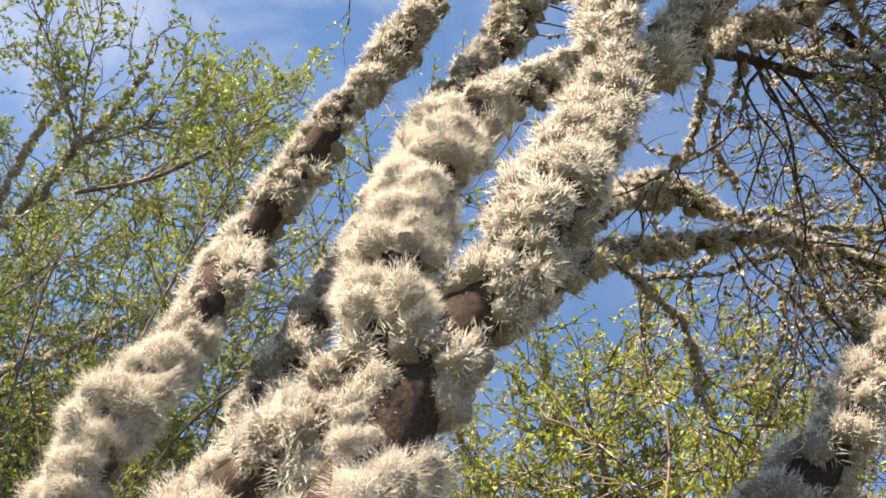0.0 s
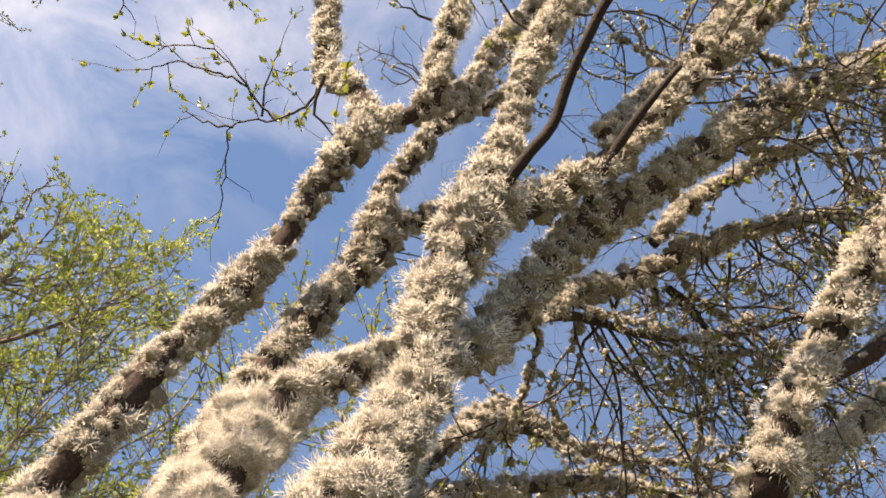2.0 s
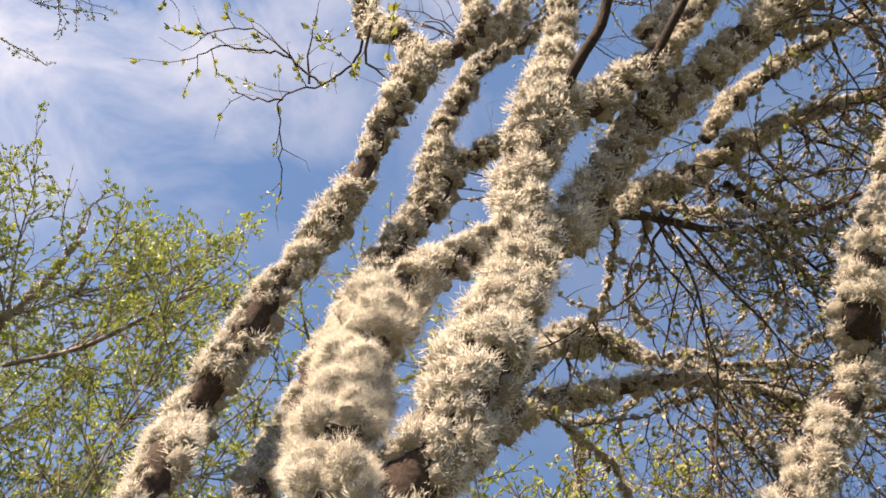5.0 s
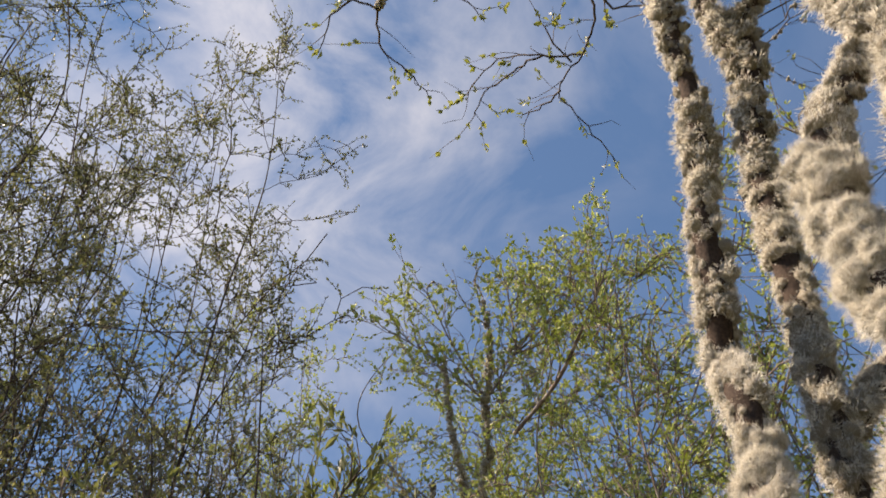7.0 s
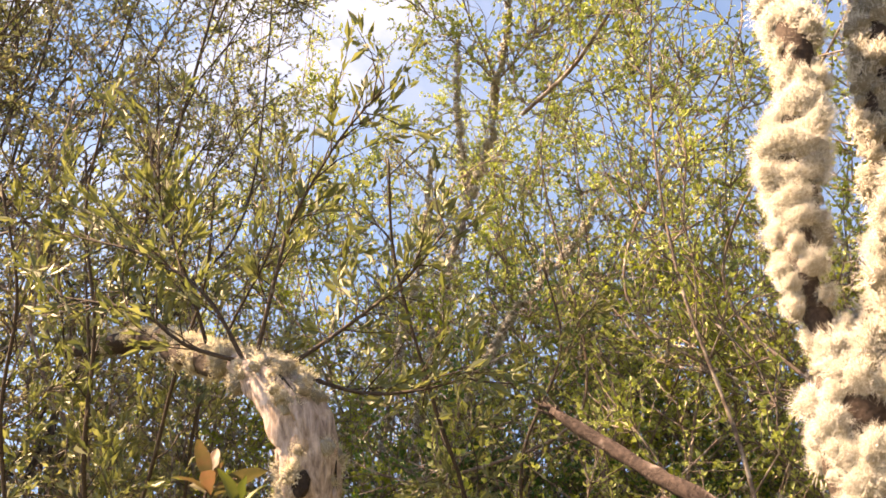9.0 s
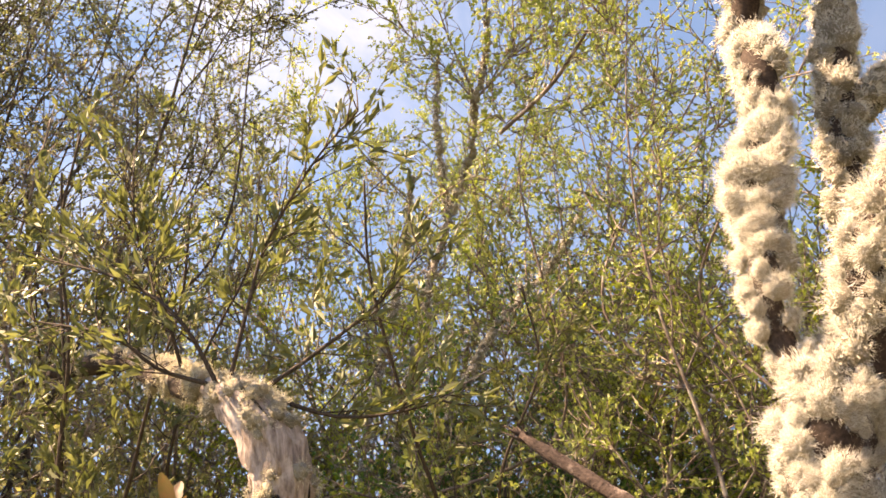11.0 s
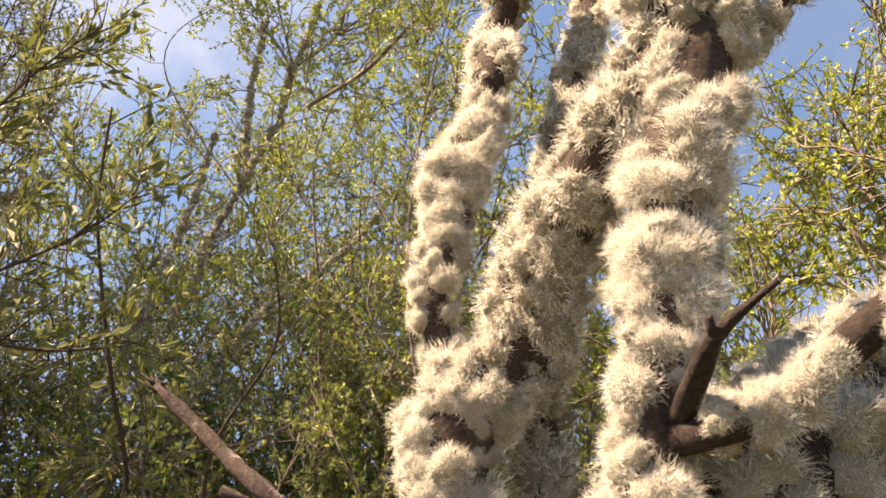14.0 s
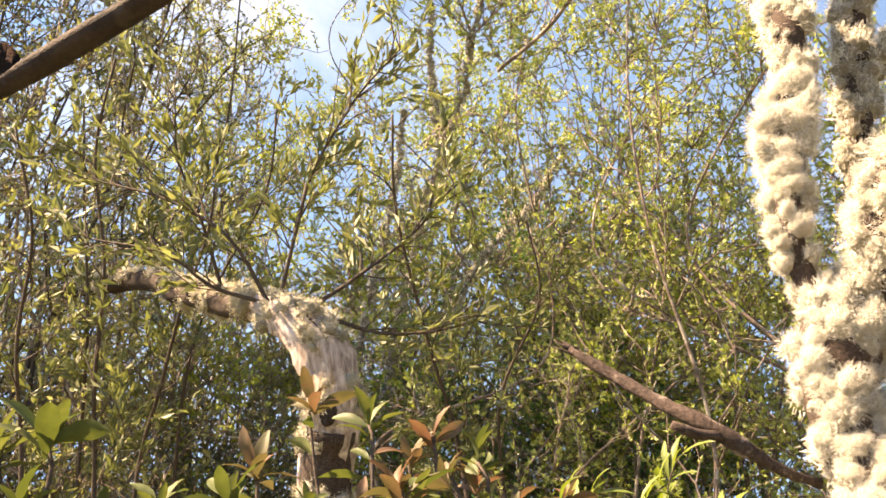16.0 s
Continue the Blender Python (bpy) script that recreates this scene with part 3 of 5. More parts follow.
# bark laid bare: places and radii; on C1 it stands in for shaded hollows
BARE = np.array([(-0.10, 1.04, 2.22, 0.085), (-0.25, 1.04, 1.62, 0.055), (-0.25, 1.08, 1.57, 0.055), (-0.19, 1.03, 1.86, 0.052), (-0.25, 1.02, 1.70, 0.052), (-0.71, 1.42, 1.70, 0.045), (-0.66, 1.48, 1.65, 0.030), (-0.74, 1.44, 1.95, 0.040), (-0.69, 1.42, 2.11, 0.040), (-0.72, 1.41, 2.00, 0.030), (-0.54, 1.41, 1.84, 0.035), (-0.09, 0.99, 1.53, 0.050), (0.07, 0.97, 1.61, 0.040), (0.16, 0.98, 1.68, 0.035), (-0.57, 1.59, 2.97, 0.070), (-0.35, 1.50, 3.33, 0.050), (-0.22, 1.44, 3.84, 0.065), (-0.16, 1.38, 3.81, 0.060), (0.52, 1.32, 3.41, 0.070)])
willow = tagged(new("willow_tree"), "leaning many-stemmed willow with pale shaggy lichen all over its stems", "tree")
# limb: name, stem share of the radius, how much of it is covered, bark, detail
PLAN = {
    "trunk": ("trunk", 0.62, 0.60, BARK, "far"),
    "A": ("stem", 0.46, 0.91, BARK, "fine"), "AL": ("branch", 0.42, 0.87, BARK, "mid"), "AR": ("branch", 0.42, 0.87, BARK, "mid"),
    "AR2": ("branch", 0.42, 0.85, BARK, "far"), "B": ("stem", 0.46, 0.89, BARK, "mid"), "BL": ("branch", 0.42, 0.87, BARK, "far"),
    "C1": ("stem", 0.5, 0.93, BARK, "fine"), "C": ("stem", 0.5, 0.95, BARK, "fine"), "D": ("stem", 0.5, 0.95, BARK, "fine"),
    "D2": ("branch", 0.42, 0.89, BARK, "mid"), "D3": ("branch", 0.42, 0.89, BARK, "mid"), "LB": ("branch", 0.4, 0.89, BARK, "mid"),
    "E": ("stem", 0.42, 0.89, BARK, "mid"), "E2": ("branch", 0.3, 0.87, BARK, "far"), "F": ("stem", 0.48, 0.87, BARK_DARK, "mid"),
    "G": ("branch", 0.42, 0.83, BARK_DARK, "fine"),
    "X2": ("branch", 0.42, 0.77, BARK, "far"), "X3": ("branch", 0.42, 0.77, BARK, "far"), "X4": ("branch", 0.42, 0.77, BARK, "far"),
    "X5": ("branch", 0.42, 0.77, BARK, "far"), "X8": ("branch", 0.42, 0.77, BARK, "far"), "X9": ("branch", 0.42, 0.77, BARK, "far"),
    "X7": ("branch", 0.8, 0.42, BARK_PINK, "far"), "X10": ("bare_branch", 1, 0, BARK_DARK, ""),
    "DB": ("bare_branch", 1, 0, BARK_DARK, ""), "D2B": ("bare_branch", 1, 0, BARK_DARK, ""), "LT": ("bare_branch", 1, 0.0, TWIG, ""),
    "LS": ("bare_branch", 1, 0.0, BARK_DARK, ""), "DT": ("dead_twig", 1, 0, BARK_DARK, ""), "DTs": ("dead_twig", 1, 0, BARK_DARK, ""),
    "ST": ("broken_branch", 1, 0, BARK_PINK, ""), "STs": ("broken_branch", 1, 0, BARK_PINK, ""),
}
AXES = {}
for key, (part_name, share, cover, bark, detail) in PLAN.items():
    q = spline(WOOD[key], 0.03)
    axis, outer = q[:, :3], np.maximum(q[:, 3], 0.004)
    if detail:
        outer = outer * 1.10 + 0.004
    stem = np.maximum(outer * share, outer - 0.052) if share < 1 else outer
    if key == "F":
        thick = np.clip((2.5 - axis[:, 2]) / 0.5, 0, 1)
        outer = outer + 0.055 * thick
        stem = stem * (1 - thick) + outer * 0.66 * thick
    AXES[key] = (axis, outer)
    s = Soup()
    rugged = key in ("ST", "STs")
    knots = 1 + (0.34 if rugged else 0.10) * np.array([noise.noise(Vector(p * (26 if rugged else 9))) for p in axis])
    tube(s, axis, stem * knots, 14 if outer.max() > 0.05 else 9, 0.17 if rugged else 0.11 if key in ("DT", "DB", "D2B") else 0.05)
    if key == "ST":
        for k in range(5):
            p0 = axis[0] + rng.normal(0, stem[0] * 0.4, 3)
            d0 = unit(axis[0] - axis[3]) + rng.normal(0, 0.22, 3)
            tube(s, [p0 - d0 * 0.02, p0 + d0 * 0.015, p0 + d0 * rng.uniform(0.03, 0.06)], (stem[0] * 0.5, stem[0] * 0.35, 0.001), 5, 0.1)
    limb = s.make(part_name, bark, willow)
    if not detail:
        continue
    at, nor, size = tuft_places(axis, stem, outer, cover, 0.86 if detail == "fine" else 0.95, seed=len(AXES) * 3.1, thin=0.22 if key == "F" else 0.0, bare=BARE)
    rest = Soup()
    share_single = {"A": 90, "C": 80, "D": 150, "C1": 110, "G": 70, "F": 90}.get(key, 0)
    order = rng.permutation(len(at))
    if len(at):
        order = order[at[order][:, 2] > 1.22]
        front = order[nor[order][:, 1] < 0.2]
        order = np.concatenate([front[np.argsort(at[front][:, 2])], order[nor[order][:, 1] >= 0.2]])
    R = turns(nor) if len(at) else None
    for i in order[:share_single]:
        t_ob = new("lichen_tuft", TUFT_DATA[rng.integers(len(TUFT_DATA))])
        t_ob.parent = limb
        t_ob.matrix_basis = Matrix.LocRotScale(Vector(at[i]), Matrix(R[i].tolist()).to_quaternion(), Vector(rng.uniform(0.78, 1.28, 3) * size[i]))
    left = order[share_single:]
    fine_one = (at[left][:, 2] < 3.5) & (detail != "far") & (nor[left][:, 1] < 0.35)
    near, high = left[fine_one], left[~fine_one]
    low = at[near][:, 2] < 2.3
    set_tufts(rest, TUFTS_NEAR, at[near[low]], nor[near[low]], size[near[low]])
    near = near[~low]
    set_tufts(rest, TUFTS_MID, at[near], nor[near], size[near])
    away = nor[high][:, 1] > 0.45
    set_tufts(rest, TUFTS_FAR, at[high[~away]], nor[high[~away]], size[high[~away]])
    set_tufts(rest, TUFTS_BACK, at[high[away]], nor[high[away]], size[high[away]])
    rest.make("lichen", LICHEN, limb, "shaggy cream and grey-green beard lichen", kind="stuff", second=LICHEN_SHADE_CORE)

# ---------------------------------------------------------------- fine twigs and young leaves of the willow
twigs, leaves, beads = Soup(), Soup(), Soup()


def twig(start, way, length, r, depth, droop=0.03, leafy=1.0, size=0.05, bead=0.3, twigs=None, leaves=None, beads=None, slim=1.0):
    """A thin wavering twig with side twigs, leaf bunches and a few beads of lichen."""
    p = wander(start, way, length, 0.27, droop, 8)
    q = p[[0, 2, 4, 7]] if depth == 0 else spline(p, 0.09)
    tube(twigs, q, np.linspace(r, r * 0.35, len(q)), 3 if depth == 0 else 4, 0, False)
    if rng.uniform() < bead and beads is not None:
        m = rng.integers(8, 15) if depth else rng.integers(0, 3)
        i = rng.integers(0, len(q), m)
        set_tufts(beads, TUFTS_SPECK, q[i], rng.normal(0, 1, (m, 3)), rng.choice((0.010, 0.016, 0.028), m) * rng.uniform(0.8, 1.2, m))
    if depth:
        for i in range(2, 8):
            d = unit(p[min(i, 7)] - p[i - 1])
            w = unit(d + unit(rng.normal(0, 1, 3)) * 0.9)
            twig(p[i], w, length * rng.uniform(0.25, 0.5), r * 0.55, depth - 1, droop, leafy, size, bead * 0.7, twigs, leaves, beads, slim)
        return q
    else:
        k = np.arange(2, 8)[rng.uniform(0, 1, 6) < 0.75 * leafy]
        if rng.uniform() < leafy:
            sprigs(leaves, p[k], unit(p[np.minimum(k, 7)] - p[k - 1]), size, 3, 0.45, slim)


CANOPY = [("D3", 0.45, 9, (0.8, 0.3, 0.5)), ("D3", 0.7, 8, (0.9, -0.2, 0.4)), ("D2", 0.3, 8, (0.7, 0.2, 0.7)), ("LB", 0.3, 8, (0.9, 0.3, 0.1)),
          ("LB", 0.65, 8, (0.9, 0.2, 0.3)), ("LT", 0.2, 9, (0.8, 0.5, -0.3)), ("E2", 0.3, 8, (0.9, 0.3, 0.2)), ("E2", 0.5, 8, (0.9, 0.4, -0.2)),
          ("E", 0.6, 8, (0.8, 0.4, -0.3)), ("E", 0.75, 8, (0.8, 0.3, -0.2)), ("B", 0.8, 6, (0.4, 0.4, 0.8)), ("BL", 0.4, 7, (0.4, 0.2, 0.9)),
          ("AR2", 0.3, 6, (0.5, 0.2, 0.9)), ("D", 0.85, 5, (0.5, 0.0, 0.9)), ("F", 0.75, 6, (0.8, 0.3, 0.6)), ("LS", 0.3, 5, (0.7, 0.4, -0.4)), ("LB", 0.05, 9, (0.7, 0.3, -0.6)), ("X4", 0.3, 4, (0.8, 0.1, 0.6)), ("X5", 0.4, 4, (0.7, 0.1, 0.8)), ("E2", 0.1, 7, (0.65, 0.3, -0.6)), ("AR", 0.45, 3, (0.3, 0.2, 0.9))]
for key, frm, count, way in CANOPY:
    axis, outer = AXES[key]
    for _ in range(int(count * (1.6 if way[0] > 0.6 else 0.8))):
        i = min(int(len(axis) * rng.uniform(frm, 1.0)), len(axis) - 1)
        w = unit(np.array(way) + rng.normal(0, 0.5, 3))
        q = twig(axis[i], w, rng.uniform(0.5, 1.2), rng.uniform(0.004, 0.008), 2, -0.02, 0.36, 0.028, 0.65, twigs, leaves, beads)
        if way[0] > 0.6 and rng.uniform() < 0.32:
            at, nor, size = tuft_places(q, np.full(len(q), 0.007), np.full(len(q), 0.034), 0.50, 0.85, 0.0, seed=len(twigs.v) * 0.7)
            set_tufts(beads, TUFTS_TINY, at, nor, size)

# the twigs that hang from the left fork, against the sky
HANGING = [
    [(-0.27, 1.48, 4.89), (-0.36, 1.68, 4.94), (-0.52, 1.86, 5.08), (-0.73, 2.00, 5.18), (-0.74, 2.20, 5.11), (-0.74, 2.43, 4.97)],
    [(-0.52, 1.86, 5.08), (-0.68, 1.81, 5.25), (-0.84, 1.78, 5.42), (-1.02, 1.79, 5.49), (-1.17, 1.85, 5.52)],
    [(-0.68, 1.81, 5.25), (-0.89, 1.84, 5.38), (-1.06, 1.87, 5.44), (-1.25, 1.95, 5.46)],
    [(-0.59, 1.89, 5.13), (-0.59, 1.77, 5.27), (-0.57, 1.70, 5.38)],
    [(-0.73, 2.00, 5.18), (-0.88, 2.04, 5.23), (-0.98, 2.02, 5.26)],
    [(-1.15, 1.14, 5.56), (-1.26, 1.26, 5.43), (-1.23, 1.40, 5.34), (-1.23, 1.56, 5.23)],
]
HANGING += [
    [(-1.15, 1.14, 5.56), (-1.21, 1.03, 5.62), (-1.29, 0.91, 5.68), (-1.37, 0.70, 5.79)],
    [(-1.21, 1.03, 5.62), (-1.35, 1.01, 5.58), (-1.49, 1.05, 5.49)],
    [(-0.81, 1.16, 5.60), (-0.82, 1.27, 5.46), (-0.78, 1.39, 5.39), (-0.78, 1.44, 5.35)],
    [(-0.24, 1.33, 4.60), (-0.25, 1.44, 4.52), (-0.15, 1.47, 4.40), (-0.13, 1.49, 4.27)],
    [(-0.35, 1.38, 5.34), (-0.28, 1.31, 5.39), (-0.24, 1.26, 5.42)],
    [(0.11, 1.22, 4.98), (0.02, 1.20, 5.00), (-0.03, 1.18, 5.02)],
]
for line in HANGING:
    q = spline(line, 0.04)
    q[:, :3] += rng.normal(0, 0.006, q.shape)
    tube(twigs, q, np.linspace(0.0065, 0.0025, len(q)), 6, 0.03, False)
    for i in range(int(len(q) * 0.2), len(q), 2):
        d = unit(q[min(i + 1, len(q) - 1)] - q[i - 1])
        w = unit(d + unit(rng.normal(0, 1, 3)) * 0.9 + UP * 0.3)
        twig(q[i], w, rng.uniform(0.10, 0.34), 0.0028, 0, 0.02, 0.75, 0.042, 0.0, twigs, leaves, beads)
    sprigs(leaves, q[-1:], unit(q[-1:] - q[-2:-1]), 0.05, 4, 0.4)
twigs.make("brushwood", TWIG, willow, "thin dark wavering twigs", kind="stuff")
leaves.make("foliage", LEAF_NEW, willow, "small fresh yellow-green spring leaves", smooth=False, kind="stuff")
beads.make("lichen", LICHEN, willow, "beads of lichen on the twigs", kind="stuff", second=LICHEN_SHADE_CORE)

# ---------------------------------------------------------------- trees and bushes behind


def bush(top, base, spread, stems, leaf, leaf_mat, label, name="willow_bush", limbs=11, fine=13, bunch=4, lichen=0.0, low=0.22, bare=0.0, twig_mat=TWIG_FAR, sway=0.42, specks=0):
    """A many-stemmed small tree: stems from the base fan out to a crown below the top, limbs and twigs carry leaf bunches."""
    top, base = np.array(top, float), np.array(base, float)
    top = top - (0, 0, 0.38)
    H = top[2] - base[2]
    thing = tagged(new(name), label, "tree")
    wood, small, crown, bits = Soup(), Soup(), Soup(), Soup()
    P, W = [], []
    for s in range(stems):
        a = 2 * math.pi * s / stems + rng.uniform(-0.5, 0.5)
        reach = spread * (0.0 if s == 0 else rng.uniform(0.45, 1.0))
        end = top + np.array((math.cos(a) * reach, math.sin(a) * reach, -abs(reach) * rng.uniform(0.2, 0.7) - (0 if s == 0 else rng.uniform(0, 0.25) * H * 0.4)))
        foot = base + np.array((math.cos(a), math.sin(a), 0)) * (0.1 + rng.uniform(0, 2.0) * sway)
        line = [foot]
        for u in (0.2, 0.4, 0.6, 0.8):
            bow = np.array((math.cos(a), math.sin(a), 0)) * reach * 0.8 * u * (1 - u)
            line.append(foot * (1 - u) + end * u + bow + rng.normal(0, sway * 0.75, 3) * (1, 1, 0.5))
        q = spline(line + [end], 0.15)
        r0 = min(0.0036 * H, 0.022) * rng.uniform(0.6, 1.1)
        rad = np.linspace(r0, 0.004, len(q))
        tube(wood, q, rad, 7, 0.05)
        if lichen and s < 3:
            m = int(lichen * 60)
            i = rng.integers(int(len(q) * 0.2), int(len(q) * 0.9), m)
            set_tufts(bits, TUFTS_TINY, q[i] + rng.normal(0, 0.02, (m, 3)), rng.normal(0, 1, (m, 3)), rng.uniform(0.03, 0.065, m))
        for k in range(limbs):
            u = low + (1.0 - low) * ((k + rng.uniform()) / limbs) ** 0.75
            i = min(int(u * len(q)), len(q) - 2)
            d = unit(q[i + 1] - q[i])
            w = unit(d * 0.55 + unit(rng.normal(0, 1, 3) * (1, 1, 0.35)) * 1.0 + UP * 0.1)
            ll = (1.05 - u) * H * 0.24 + 0.32
            lp = wander(q[i], w, ll, 0.32, 0.08, 7)
            tube(wood, lp, np.linspace(rad[i] * 0.5, 0.005, 7), 4, 0, False)
            for c in range(fine):
                j = rng.integers(1, 7)
                d2 = unit(lp[j] - lp[j - 1])
                tp = wander(lp[j], unit(d2 * 0.6 + unit(rng.normal(0, 1, 3)) * 0.9 + UP * 0.3), rng.uniform(0.16, 0.46), 0.28, 0.04, 6)
                tube(small, tp[[0, 2, 5]], np.array((0.005, 0.004, 0.0025)), 3, 0, False)
                P.append(tp[1:])
                W.append(unit(np.diff(tp, axis=0)))
    P, W = np.concatenate(P), np.concatenate(W)
    keep = rng.uniform(0, 1, len(P)) > bare
    if specks:
        i = rng.integers(0, len(P), specks)
        i = (i // 5 * 5 + rng.integers(0, 2, specks)) % len(P)
        set_tufts(bits, TUFTS_SPECK, P[i], rng.normal(0, 1, (specks, 3)), rng.uniform(0.012, 0.034, specks))
    sprigs(crown, P[keep], W[keep], leaf, bunch, 0.7)
    wood.make("trunk", twig_mat, thing, "grey-brown stems and limbs")
    small.make("brushwood", twig_mat, thing, kind="stuff")
    crown.make("crown", leaf_mat, thing, "loose crown of small leaves", smooth=False, kind="stuff")
    bits.make("lichen", LICHEN_FAR, thing, "pale lichen on the stems", kind="stuff", second=LICHEN_SHADE_CORE)
    return thing


bush((-7.00, 6.20, 11.70), (-7.00, 6.20, -0.05), 2.3, 6, 0.050, LEAF_BUSH, "slender pale-leaved willow bush with a feathery top", "willow_bush", limbs=13, fine=11)
bush((-5.98, 4.09, 8.36), (-5.98, 4.09, -0.05), 1.5, 6, 0.035, LEAF_GREY, "pale spring-leaved bush with thin stems", "willow_bush")
bush((-3.50, 6.60, 9.90), (-4.20, 6.60, -0.05), 2.0, 6, 0.050, LEAF_BUSH, "yellow-green willow bush in young leaf against the sky", "willow_bush", limbs=13)
bush((-1.28, 4.35, 6.83), (-2.07, 4.57, -0.05), 1.1, 6, 0.035, LEAF_BUSH, "spreading willow bush with yellow catkin-like young leaves", "willow_bush", limbs=13)
bush((-0.76, 5.18, 6.24), (-0.76, 5.18, -0.05), 1.2, 4, 0.035, LEAF_GREEN, "bright green bush behind the lichened stems", "willow_bush")
bush((0.34, 4.20, 4.72), (0.34, 4.20, -0.05), 1.1, 6, 0.036, LEAF_GREEN, "fresh green bush with a dense low crown", "willow_bush")
bush((0.95, 4.45, 5.10), (0.95, 4.45, -0.05), 1.1, 6, 0.036, LEAF_BUSH, "yellow-green bush with a dense crown", "willow_bush")
bush((1.50, 4.50, 5.09), (1.50, 4.50, -0.05), 1.1, 6, 0.036, LEAF_GREEN, "fresh green bush with a dense low crown", "willow_bush")
bush((1.84, 4.47, 4.54), (1.84, 4.47, -0.05), 1.0, 5, 0.036, LEAF_GREEN, "low green bush beside the willow", "willow_bush")
bush((-7.05, 0.93, 14.73), (-9.60, 0.93, -0.05), 2.9, 8, 0.041, LEAF_DARK, "slender tree with small olive leaves", "tall_tree", limbs=15, fine=14, bunch=4, low=0.3, twig_mat=TWIG, sway=0.22)
bush((-6.58, 2.10, 11.07), (-6.58, 2.10, -0.05), 2.8, 8, 0.037, LEAF_DARK, "small-leaved tree with fine dark twigs", "willow_bush", limbs=13, fine=14, bunch=3, twig_mat=TWIG)
bush((-4.94, 1.87, 6.04), (-5.94, 1.87, -0.05), 1.4, 4, 0.035, LEAF_GREY, "pale thin-leaved willow bush", "willow_bush", sway=0.55, specks=900, bunch=4, bare=0.35)
bush((-6.09, 4.44, 8.21), (-7.53, 4.44, -0.05), 1.8, 4, 0.035, LEAF_GREY, "pale thin-leaved willow bush with reddish twigs", "willow_bush", sway=0.55, specks=900, bunch=4, bare=0.35)
bush((-5.46, 2.89, 6.55), (-6.46, 2.89, -0.05), 1.5, 4, 0.035, LEAF_GREY, "tangled willow bush with lichened stems", "willow_bush", lichen=1.0, sway=0.55, specks=900, bunch=4)
bush((-2.01, 5.40, 6.63), (-3.01, 5.40, -0.05), 1.4, 4, 0.035, LEAF_BUSH, "tangled yellow-green willow bush", "willow_bush", sway=0.55, specks=900, bunch=4)
bush((-5.40, 4.64, 6.00), (-6.15, 4.64, -0.05), 1.8, 3, 0.042, LEAF_GREEN, "low tangled bush with lichen beads", "willow_bush", lichen=1.5, sway=0.55, specks=900, bunch=4)
bush((-3.03, 5.30, 4.88), (-4.18, 5.30, -0.05), 1.5, 4, 0.035, LEAF_IVY, "dark green ivy-grown bush", "willow_bush", lichen=1.0, sway=0.55, specks=900, bunch=4)
bush((-1.87, 4.57, 4.01), (-2.87, 4.57, -0.05), 1.2, 4, 0.035, LEAF_BUSH, "yellow-green bush with an autumn tinge", "willow_bush", sway=0.55, specks=900, bunch=4)
bush((-4.95, 1.86, 3.98), (-5.95, 1.86, -0.05), 1.2, 3, 0.035, LEAF_GREY, "low tangled bush with thin stems", "willow_bush", sway=0.55, specks=900, bunch=4)
bush((-6.21, 1.10, 12.74), (-7.91, 1.10, -0.05), 1.6, 6, 0.041, LEAF_DARK, "small-leaved tree with fine dark twigs", "tall_tree", limbs=15, fine=14, bunch=4, low=0.3, twig_mat=TWIG, sway=0.22)
bush((-6.66, 1.28, 11.31), (-8.02, 1.28, -0.05), 2.1, 6, 0.041, LEAF_DARK, "small-leaved tree with a dense dark olive crown", "tall_tree", limbs=15, fine=14, bunch=4, low=0.3, twig_mat=TWIG, sway=0.22)
bush((-5.51, 1.39, 15.71), (-6.76, 1.39, -0.05), 2.5, 8, 0.041, LEAF_DARK, "tall slender tree with small olive leaves", "tall_tree", limbs=17, fine=14, bunch=4, low=0.3, twig_mat=TWIG, sway=0.22)
bush((-7.53, 2.79, 13.50), (-8.88, 2.79, -0.05), 2.4, 8, 0.041, LEAF_DARK, "tall slender tree with small olive leaves", "tall_tree", limbs=17, fine=14, bunch=4, low=0.3, twig_mat=TWIG, sway=0.22)
bush((-5.20, 7.40, 8.80), (-5.20, 7.40, -0.05), 2.3, 6, 0.050, LEAF_BUSH, "tangled yellow-green willow bush", "willow_bush", limbs=13, bunch=4, low=0.28, specks=300)
bush((-4.70, 5.00, 4.70), (-4.70, 5.00, -0.05), 1.5, 6, 0.042, LEAF_GREEN, "low dense green bush", "willow_bush", limbs=13, bunch=4, low=0.28, specks=300)
bush((-3.50, 5.90, 4.90), (-3.50, 5.90, -0.05), 1.5, 6, 0.042, LEAF_BUSH, "low tangled willow bush", "willow_bush", limbs=13, bunch=4, low=0.28, specks=300)
bush((-2.40, 6.20, 5.00), (-2.40, 6.20, -0.05), 1.5, 6, 0.042, LEAF_GREEN, "low dense green bush", "willow_bush", limbs=13, bunch=4, low=0.28, specks=300)
bush((-5.60, 3.90, 4.80), (-5.60, 3.90, -0.05), 1.5, 6, 0.042, LEAF_GREY, "low tangled bush with pale leaves", "willow_bush", limbs=13, bunch=4, low=0.28, specks=300)
bush((-1.60, 5.90, 5.20), (-1.60, 5.90, -0.05), 1.4, 6, 0.042, LEAF_BUSH, "low tangled willow bush", "willow_bush", limbs=13, bunch=4, low=0.28, specks=300)
bush((-3.00, 5.20, 3.70), (-3.00, 5.20, -0.05), 1.2, 6, 0.042, LEAF_IVY, "dark green ivy-grown bush", "willow_bush", limbs=13, bunch=4, low=0.28, specks=300)
